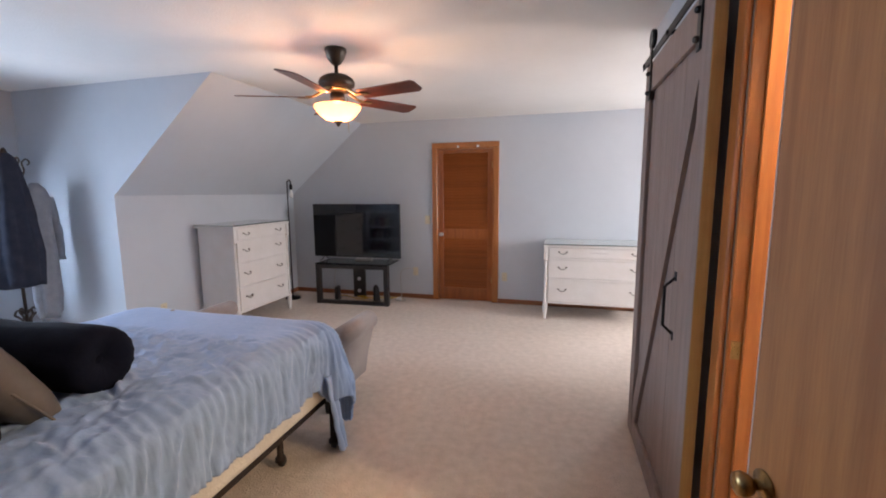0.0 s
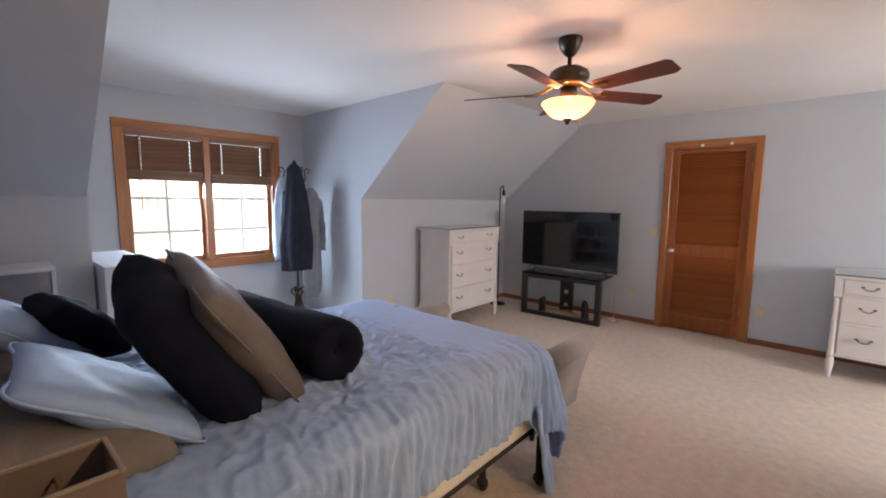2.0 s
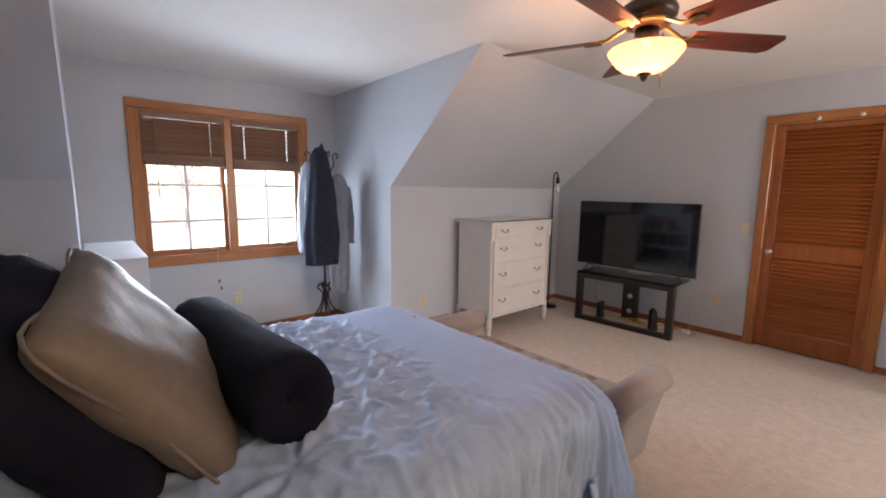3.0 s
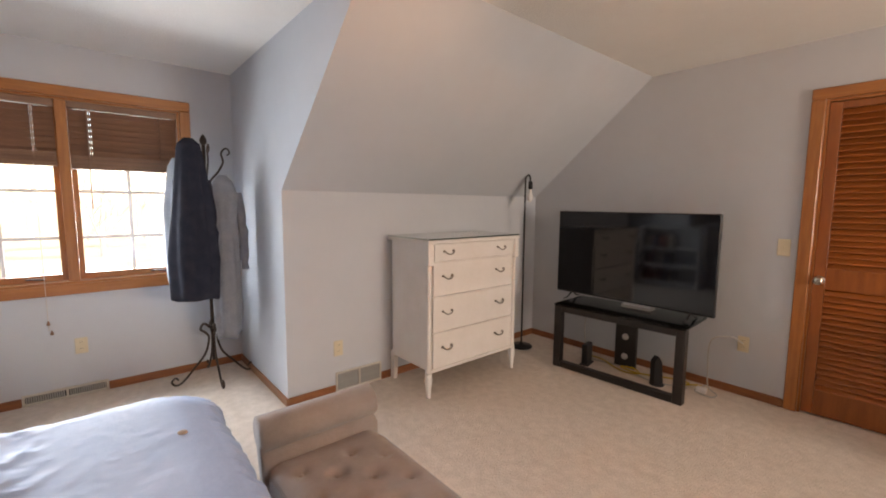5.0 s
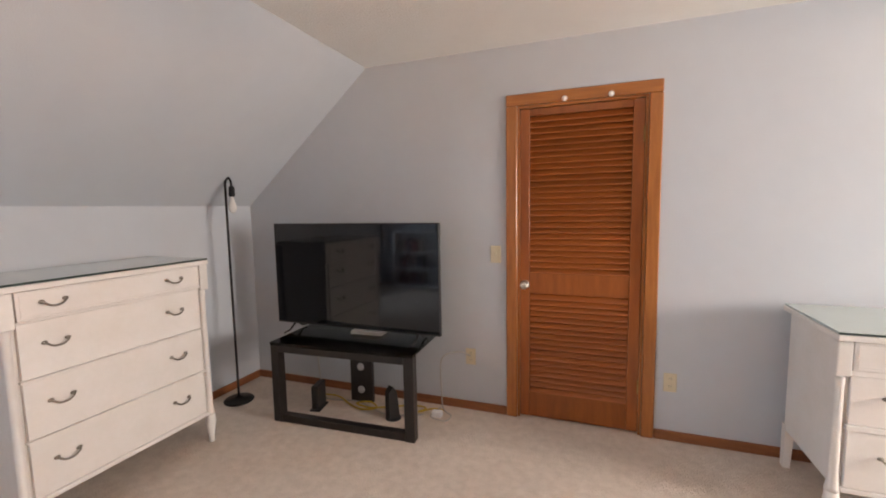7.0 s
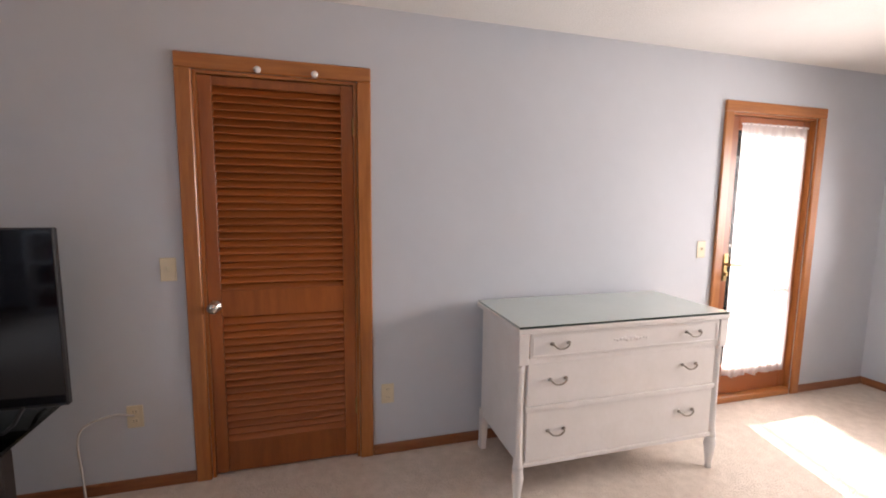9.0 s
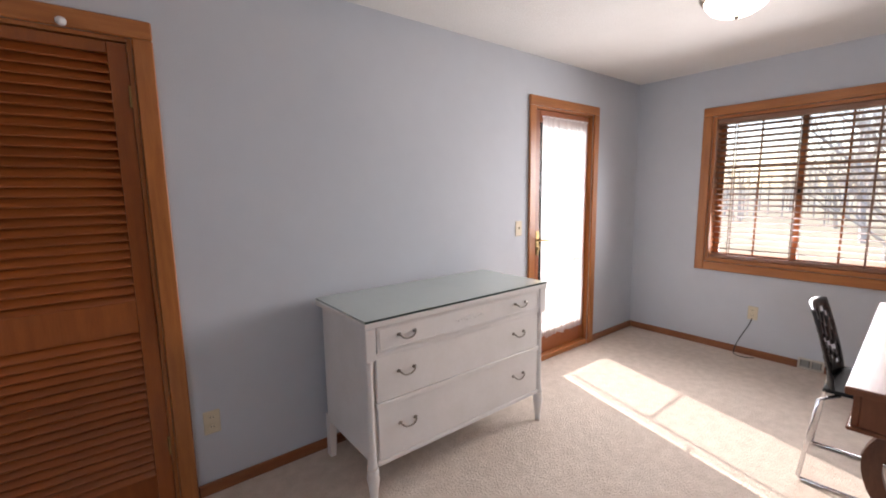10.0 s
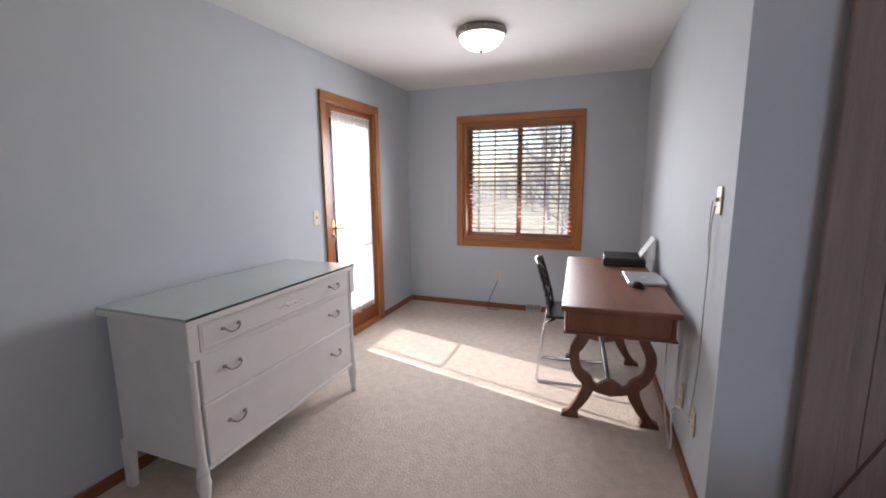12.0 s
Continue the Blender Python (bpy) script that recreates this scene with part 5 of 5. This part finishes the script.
# ---- ceiling fixtures ----
def ceiling_fan():
    f = thing("ceiling_fan", "bronze ceiling fan with five cherry blades and lit bowl", "ceiling fan", (-0.32, 3.12, 0))
    part("canopy", lathe(bmesh.new(), [(0.072, 2.4095), (0.074, 2.395), (0.06, 2.35), (0.035, 2.315), (0.016, 2.30)], seg=28), M_BRONZE, f, "", True)
    part("downrod", lathe(bmesh.new(), [(0.013, 2.30), (0.013, 2.255), (0.028, 2.25), (0.03, 2.235)], seg=16), M_BRONZE, f, "", True)
    part("motor", lathe(bmesh.new(), [(0.035, 2.240), (0.075, 2.236), (0.110, 2.215), (0.122, 2.19), (0.118, 2.165), (0.095, 2.15), (0.085, 2.13), (0.055, 2.12)], seg=36), M_BRONZE, f, "", True)
    part("trim_band", lathe(bmesh.new(), [(0.088, 2.149), (0.099, 2.145), (0.097, 2.134), (0.087, 2.130)], seg=36), M_BRASS, f, "gilded band under the motor", True)
    part("light_kit", lathe(bmesh.new(), [(0.05, 2.121), (0.052, 2.07), (0.03, 2.06), (0.012, 2.055)], seg=24), M_BRONZE, f, "", True)
    part("bowl_rod", lathe(bmesh.new(), [(0.004, 2.058), (0.004, 1.935)], seg=8), M_BRONZE, f, "", True)
    bowl = bmesh.new()
    prof = [(0.150, 2.035), (0.156, 2.028), (0.150, 2.015), (0.138, 2.000), (0.120, 1.975), (0.088, 1.950), (0.05, 1.938), (0.012, 1.934)]
    sheet(bowl, 48, len(prof) - 1, lambda u, v: (prof[round(v * (len(prof) - 1))][0] * math.cos(2 * math.pi * u), prof[round(v * (len(prof) - 1))][0] * math.sin(2 * math.pi * u), prof[round(v * (len(prof) - 1))][1]))
    bmesh.ops.remove_doubles(bowl, verts=bowl.verts[:], dist=0.0005)
    bw = part("glass_bowl", bowl, M_BOWL, f, "glowing amber glass bowl", True)
    sol = bw.modifiers.new("thick", "SOLIDIFY")
    sol.thickness = 0.004
    part("bowl_finial", lathe(bmesh.new(), [(0.03, 1.936), (0.032, 1.928), (0.016, 1.918), (0.014, 1.908), (0.004, 1.897)], seg=18), M_BRONZE, f, "", True)
    for k in range(5):
        ang = -14 + 72 * k
        arm = bmesh.new()
        tube(arm, spline([(0.085, 0, 2.140), (0.13, 0.0, 2.115), (0.17, 0.0, 2.095), (0.21, 0, 2.094)], 4), 0.010, 0.008)
        box(arm, 0.19, 0.27, -0.028, 0.028, 2.084, 2.089, 0.002)
        a = part("blade_iron", arm, M_BRASS, f)
        a.matrix_basis = pose(0, 0, 0, 0, 0, ang)
        bl = bmesh.new()
        prism(bl, [(0.0, -0.055), (0.03, -0.06), (0.435, -0.07), (0.455, -0.05), (0.455, 0.045), (0.42, 0.07), (0.03, 0.06), (0.0, 0.055)], "z", -0.003, 0.003)
        blade = part("blade", bl, M_BLADE, f, "cherry-stained fan blade")
        blade.matrix_basis = pose(0, 0, 2.092, 0, 0, ang) @ pose(0.205, 0, 0, -13, 0, 0)
    for x, y, n in ((0.045, 0.055, 0.20), (0.06, 0.035, 0.23)):
        part("pull_chain", tube(bmesh.new(), [(x * 0.9, y * 0.9, 2.10), (x, y, 2.09), (x * 1.02, y * 1.02, 2.09 - n)], 0.0016, seg=5), M_BRASS, f)


def flush_light():
    l = thing("flush_ceiling_light", "nickel-rimmed flush ceiling light with lit glass dome", "ceiling light", (2.87, 4.68, 0))
    part("pan", lathe(bmesh.new(), [(0.150, 2.4095), (0.172, 2.404), (0.176, 2.385), (0.165, 2.365), (0.158, 2.362)], seg=40), M_PEWTER, l, "brushed nickel pan", True)
    part("glass_dome", lathe(bmesh.new(), [(0.152, 2.3615), (0.148, 2.345), (0.125, 2.312), (0.085, 2.287), (0.035, 2.274), (0.010, 2.273)], seg=40), M_DOME, l, "frosted glass dome", True)
    part("finial", lathe(bmesh.new(), [(0.011, 2.2725), (0.012, 2.266), (0.004, 2.257)], seg=12), M_PEWTER, l, "", True)


ceiling_fan()
flush_light()
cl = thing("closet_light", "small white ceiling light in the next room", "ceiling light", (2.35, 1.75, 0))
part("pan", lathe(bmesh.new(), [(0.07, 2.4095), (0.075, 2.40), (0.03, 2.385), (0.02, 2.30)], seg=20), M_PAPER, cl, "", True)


# ---- office ----
def ribbon(centre, widths):
    """Outline of a bent board: a smooth centre line with a width at each point, in a plane."""
    pts = spline([(p[0], p[1], 0) for p in centre], 6)
    ws = [w[0] for w in spline([(w, 0, 0) for w in widths], 6)]
    left, right = [], []
    for i, p in enumerate(pts):
        d = (pts[min(i + 1, len(pts) - 1)] - pts[max(i - 1, 0)]).normalized()
        n = Vector((-d.y, d.x, 0)) * ws[i] / 2
        left.append((p.x + n.x, p.y + n.y))
        right.append((p.x - n.x, p.y - n.y))
    return left + right[::-1]


def desk():
    d = thing("writing_desk", "polished cherry trestle desk with lyre legs", "desk", (2.115, 3.447, FLOOR), 3.0)
    w, dep, h = 1.53, 0.575, 0.79
    part("top", boxed(0, w, 0, dep, h - 0.028, h, 0.007, 2), M_DESK, d)
    part("apron", boxed(0.025, w - 0.025, 0.022, 0.04, h - 0.142, h - 0.029, 0.002), M_DESK, d)
    part("apron", boxed(0.025, w - 0.025, dep - 0.04, dep - 0.022, h - 0.142, h - 0.029, 0.002), M_DESK, d)
    for x in (0.025, w - 0.043):
        part("apron", boxed(x, x + 0.018, 0.041, dep - 0.041, h - 0.142, h - 0.029, 0.002), M_DESK, d)
    for a, b, c, e in ((0.014, 0.05, 0.012, dep - 0.012), (w - 0.05, w - 0.014, 0.012, dep - 0.012)):
        part("moulding", boxed(a, b, c, e, h - 0.156, h - 0.1425, 0.004), M_DESK, d)
    for c, e in ((0.012, 0.045), (dep - 0.045, dep - 0.012)):
        part("moulding", boxed(0.051, w - 0.051, c, e, h - 0.156, h - 0.1425, 0.004), M_DESK, d)
    for x in (0.30, w - 0.345):
        for k in (-1, 1):
            def m(y):
                return dep / 2 + k * y
            line = [(m(0.155), h - 0.157), (m(0.165), 0.535), (m(0.21), 0.425), (m(0.19), 0.305), (m(0.125), 0.225), (m(0.165), 0.11), (m(0.225), 0.025)]
            bm = prism(bmesh.new(), ribbon(line, [0.062, 0.056, 0.058, 0.056, 0.070, 0.054, 0.036]), "x", x, x + 0.045)
            part("lyre_leg", bm, M_DESKLEG, d)
            part("foot", prism(bmesh.new(), [(m(0.17), 0.0), (m(0.275), 0.0), (m(0.27), 0.022), (m(0.22), 0.045), (m(0.18), 0.05)], "x", x - 0.003, x + 0.048), M_DESKLEG, d)
        cross = [(0.15, 0.24), (0.21, 0.205), (0.25, 0.208), (0.2875, 0.213), (0.325, 0.208), (0.365, 0.205), (0.425, 0.24)]
        part("cross_bar", prism(bmesh.new(), ribbon(cross, [0.045, 0.045, 0.075, 0.10, 0.075, 0.045, 0.045]), "x", x + 0.004, x + 0.041), M_DESKLEG, d)
    part("stretcher", tube(bmesh.new(), [(0.34, dep / 2, 0.215), (w - 0.34, dep / 2, 0.215)], 0.010), M_BRONZE, d)


def office_chair():
    c = thing("desk_chair", "chrome-legged chair with black lattice back", "chair", (3.02, 3.985, FLOOR), 4)
    back = bmesh.new()

    def at_back(u, v):
        x = -0.20 + 0.40 * u
        curve = 0.035 * (2 * u - 1) ** 2
        return (x, 0.20 + 0.10 * v ** 1.3 - curve, 0.48 + 0.40 * v - 0.02 * (2 * u - 1) ** 2 * v)
    g = [[back.verts.new(at_back(i / 16, j / 16)) for j in range(17)] for i in range(17)]
    for i in range(16):
        for j in range(16):
            rim = i in (0, 15) or j in (0, 1, 14, 15)
            if rim or (i + 2 * j) % 5 < 2 or (i * 3 - j) % 7 < 2:
                back.faces.new((g[i][j], g[i + 1][j], g[i + 1][j + 1], g[i][j + 1]))
    loose = [v for v in back.verts if not v.link_faces]
    bmesh.ops.delete(back, geom=loose, context="VERTS")
    bk = part("lattice_back", back, M_CHAIRBACK, c, "black openwork plastic back", True)
    so = bk.modifiers.new("thick", "SOLIDIFY")
    so.thickness = 0.012
    seat = bmesh.new()
    sheet(seat, 14, 14, lambda u, v: (-0.205 + 0.41 * u, -0.20 + 0.41 * v, 0.475 + 0.02 * (2 * u - 1) ** 2 - 0.02 * (1 - v) ** 4))
    st = part("seat", seat, M_CHAIRMATT, c, "black moulded seat", True)
    so = st.modifiers.new("thick", "SOLIDIFY")
    so.thickness = 0.014
    for x in (-1, 1):
        part("sled_leg", tube(bmesh.new(), [(x * 0.15, 0.15, 0.46), (x * 0.19, 0.22, 0.43), (x * 0.215, 0.265, 0.02), (x * 0.215, 0.255, 0.010), (x * 0.215, -0.21, 0.010), (x * 0.212, -0.22, 0.022), (x * 0.17, -0.15, 0.45)], 0.0095), M_CHROME, c, "chrome tube leg", True)
    part("cross_tube", tube(bmesh.new(), [(-0.17, -0.14, 0.455), (0.17, -0.14, 0.455)], 0.008), M_CHROME, c)


def office_things():
    h = FLOOR + 0.79
    p = thing("printer", "flat black scanner printer with raised paper tray", "printer", (3.44, 3.66, h))
    part("body", boxed(-0.17, 0.17, -0.14, 0.16, 0, 0.052, 0.010, 2), M_BLACK, p)
    part("lid", boxed(-0.165, 0.165, -0.13, 0.155, 0.0525, 0.062, 0.004), M_BLACK, p)
    tray = part("paper_tray", boxed(-0.11, 0.11, -0.003, 0.003, 0, 0.17, 0.002), M_PAPER, p, "white paper standing in the tray")
    tray.matrix_basis = pose(0, -0.105, 0.064, 32, 0, 0)
    l = thing("laptop", "closed silver laptop on the desk", "laptop", (2.86, 3.57, h), 4)
    part("base", boxed(-0.17, 0.17, -0.11, 0.11, 0.0015, 0.011, 0.004), M_SILVER, l)
    part("lid", boxed(-0.17, 0.17, -0.11, 0.11, 0.0118, 0.018, 0.003), M_SILVER, l)
    part("emblem", lathe(bmesh.new(), [(0.022, 0.0181), (0.021, 0.0185)], seg=20), M_PAPER, l, "pale round emblem")
    m = thing("computer_mouse", "small black mouse on the desk", "mouse", (2.63, 3.62, h), 20)
    bm = bmesh.new()
    bmesh.ops.create_uvsphere(bm, u_segments=20, v_segments=12, radius=1, matrix=Matrix.Diagonal((0.055, 0.034, 0.036, 1)))
    bmesh.ops.bisect_plane(bm, geom=bm.verts[:] + bm.edges[:] + bm.faces[:], plane_co=(0, 0, 0), plane_no=(0, 0, 1), clear_inner=True)
    part("shell", bm, M_CHAIRMATT, m, "", True)


desk()
office_chair()
office_things()


# ---- plates, vents, wires ----
def plate(name, label, at, axis, out, switch):
    """A wall plate; axis: the wall's run; out: the way it faces."""
    p = thing(name, label, "wall plate", at, 0, "switch" if switch else "wall outlets")
    p.matrix_world = pose(at[0], at[1], at[2], 0, 0, {("x", -1): 0, ("x", 1): 180, ("y", -1): -90, ("y", 1): 90}[(axis, out)])
    part("cover_plate", boxed(-0.036, 0.036, -0.006, -0.0002, -0.058, 0.058, 0.003), M_IVORY, p)
    if switch:
        part("toggle", boxed(-0.006, 0.006, -0.018, -0.0062, -0.004, 0.014, 0.002), M_IVORY, p)
    else:
        for z in (-0.024, 0.024):
            s = part("socket", lathe(bmesh.new(), [(0.017, 0), (0.0165, 0.002)], seg=16), M_IVORY, p)
            s.matrix_basis = pose(0, -0.0061, z, 90, 0, 0)
            for x in (-0.006, 0.006):
                part("slot", boxed(x - 0.0012, x + 0.0012, -0.0088, -0.0082, z - 0.001, z + 0.008), M_BLACK, s).matrix_parent_inverse = s.matrix_basis.inverted()


plate("light_switch", "ivory double light switch on wall", (-0.575, 6.0, 1.066), "x", -1, True)
plate("light_switch", "ivory light switch beside the glazed door", (2.685, 6.0, 1.10), "x", -1, True)
plate("wall_outlet", "ivory wall outlet beside louvre door", (0.50, 6.0, 0.305), "x", -1, False)
plate("wall_outlet", "ivory wall outlet behind the stand", (-0.76, 6.0, 0.33), "x", -1, False)
plate("wall_outlet", "ivory wall outlet above the vent", (-2.70, 3.70, 0.277), "y", 1, False)
plate("wall_outlet", "ivory wall outlet under the dormer window", (-3.84, 2.242, 0.308), "y", 1, False)
plate("wall_outlet", "ivory wall outlet with a plugged cord", (4.46, 4.917, 0.318), "y", -1, False)
plate("wall_outlet", "ivory wall outlet low on desk wall", (1.98, 3.399, 0.257), "x", 1, False)
plate("wall_outlet", "ivory wall outlet low on desk wall", (2.24, 3.407, 0.254), "x", 1, False)
plate("wall_box", "ivory phone jack with hanging wire", (1.885, 3.396, 1.29), "x", 1, True)
cable("phone_wire", "thin grey wire hanging down the wall", [(1.885, 3.412, 1.27), (1.92, 3.412, 1.18), (1.91, 3.412, 1.05), (1.93, 3.41, 0.80), (1.94, 3.41, 0.55), (1.98, 3.418, 0.27)], 0.0026, M_CABLE, 0.0)
cable("phone_wire", "thin grey wire looped beside the jack", [(1.885, 3.412, 1.30), (1.94, 3.412, 1.27), (1.95, 3.412, 1.12), (1.92, 3.412, 1.06)], 0.0022, M_CABLE, 0.0)
cable("loose_cable", "white cord running from outlet to desk", [(1.98, 3.415, 0.315), (2.06, 3.435, 0.33), (2.14, 3.465, 0.28), (2.15, 3.455, 0.10), (2.25, 3.445, 0.01), (2.45, 3.445, 0.08), (2.60, 3.440, 0.20), (2.62, 3.440, 0.50), (2.62, 3.445, 0.62)], 0.0042, M_PAPER)
cable("outlet_cord", "thin dark cord from outlet to carpet", [(4.452, 4.917, 0.33), (4.43, 4.937, 0.26), (4.42, 4.997, 0.12), (4.40, 5.017, 0.008), (4.36, 4.937, 0.006), (4.40, 4.867, 0.006)], 0.004, M_BLACK)
cable("blind_cord", "thin cord hanging below the dormer blind", [(-3.815, 2.08, 1.60), (-3.815, 2.08, 1.0), (-3.815, 2.08, 0.45)], 0.0016, M_CORD, 0.0)
for zz in (0.49, 0.42):
    tas = thing("cord_tassel", "small dark wooden tassel on a cord", "tassel", (-3.815, 2.08 + (0.49 - zz) * 0.2, zz))
    part("bead", lathe(bmesh.new(), [(0.004, 0.03), (0.010, 0.01), (0.009, 0.0)], seg=12), M_BLIND, tas, "", True)


def vent(at, turn, w, h, label):
    v = thing("wall_vent", label, "vent", at, turn, "wall vents")
    part("frame", boxed(0, w, -0.012, -0.0002, 0, 0.014, 0.002), M_VENT, v)
    part("frame", boxed(0, w, -0.012, -0.0002, h - 0.014, h, 0.002), M_VENT, v)
    for x in (0, w / 2 - 0.006, w - 0.014):
        part("frame", boxed(x, x + 0.014, -0.0115, -0.0002, 0.0145, h - 0.0145, 0.002), M_VENT, v)
    part("backing", boxed(0.014, w - 0.014, -0.003, -0.0002, 0.014, h - 0.014), M_BLACK, v)
    n = 18
    me = None
    for i in range(2 * n):
        x = 0.022 + (w - 0.044) * i / (2 * n - 1)
        if abs(x - w / 2) < 0.012:
            continue
        if me is None:
            s = part("slat", boxed(-0.0035, 0.0035, -0.009, -0.0035, 0.015, h - 0.015), M_VENTDARK, v)
            me = s.data
        else:
            s = new("slat", me)
            s.parent = v
        s.matrix_basis = pose(x, 0, 0, 0, 0, 0)


vent((-2.698, 3.674, FLOOR + 0.004), 90, 0.39, 0.150, "cream metal return vent in knee wall")
vent((-3.838, 1.912, FLOOR + 0.004), 90, 0.466, 0.075, "cream metal baseboard vent under window")
vent((4.458, 4.588, FLOOR + 0.004), -90, 0.16, 0.085, "cream metal baseboard vent at office end")


# ---- outside ----
G = -3.1
ground = part("ground", boxed(-2000, 2000, -2000, 2000, G - 1, G), M_LAWN)
structure(ground, "dull winter lawn reaching to the horizon", "ground")


def tree(at, tall, seed):
    """A bare tree: tapered trunk, limbs, and a crown of fine twigs."""
    rnd = random.Random(seed)
    t = thing("bare_tree", "leafless winter tree on the lawn", "tree", at, 0, "bare trees outside")
    trunk, crown = bmesh.new(), bmesh.new()

    def grow(p, d, length, r, level):
        pts = [p]
        for i in range(4):
            d = (d + Vector((rnd.uniform(-1, 1), rnd.uniform(-1, 1), rnd.uniform(-0.3, 0.6))) * 0.16).normalized()
            pts.append(pts[-1] + d * length / 4)
        tube(trunk if level < 2 else crown, pts, r, r * 0.55, 6 if level < 2 else 3)
        if level < 4:
            for k in range((6, 5, 4, 3)[level]):
                q = pts[rnd.randint(2, 4)] if level else pts[rnd.randint(1, 4)]
                nd = (d + Vector((rnd.uniform(-1, 1), rnd.uniform(-1, 1), rnd.uniform(-0.15, 0.6))) * 0.95).normalized()
                grow(q, nd, length * rnd.uniform(0.5, 0.72), r * (0.5 if level else 0.45), level + 1)
    grow(Vector((0, 0, -0.1)), Vector((0, 0, 1)), tall * 0.5, tall * 0.02, 0)
    part("trunk", trunk, M_BARK, t)
    part("crown", crown, M_BARK, t)
    return t


trees = [tree((30.0, 5.9, G), 10, 1), tree((40.0, 1.5, G), 12, 2), tree((46.0, 9.2, G), 13, 5)]
for (x, y, r, s, k) in ((36.0, 7.0, 70, 1.0, 0), (52.0, 4.4, 120, 1.1, 1), (55.0, -3.2, 200, 1.2, 2), (60.0, 13.0, 20, 1.1, 0), (58.0, 8.0, 160, 1.1, 1), (-44.0, 3.0, 30, 1.0, 0), (-50.0, -8.5, 140, 1.0, 1), (-52.0, 9.5, 80, 1.0, 2)):
    copy_thing(trees[k], pose(x, y, G, 0, 0, r) @ Matrix.Scale(s, 4))


def far_wood():
    """A wood of bare trees far off: many thin stems with a few rising limbs each."""
    rnd = random.Random(23)
    w = new("far_wood")
    tagged(w, "leafless winter wood far behind the lawn", "wood", "", "stuff")
    bm = bmesh.new()
    for k in range(300):
        if k % 3:
            x, y = rnd.uniform(62, 105), rnd.uniform(-55, 60)
        else:
            x, y = -rnd.uniform(62, 100), rnd.uniform(-40, 45)
        tall = rnd.uniform(7, 13)
        p = Vector((x, y, G - 0.2))
        tube(bm, [p, p + Vector((rnd.uniform(-0.4, 0.4), rnd.uniform(-0.4, 0.4), tall * 0.5)), p + Vector((rnd.uniform(-0.8, 0.8), rnd.uniform(-0.8, 0.8), tall))], rnd.uniform(0.08, 0.16), 0.02, 4)
        for j in range(9):
            z = tall * rnd.uniform(0.25, 0.85)
            q = p + Vector((0, 0, z))
            e = Vector((rnd.uniform(-1, 1), rnd.uniform(-1, 1), rnd.uniform(0.4, 1.2))) * tall * 0.22
            tube(bm, [q, q + e * 0.6 + Vector((0, 0, 0.2)), q + e * 1.1 + Vector((0, 0, 0.5))], 0.045, 0.012, 3)
    part("stems", bm, M_BARK, w)


far_wood()
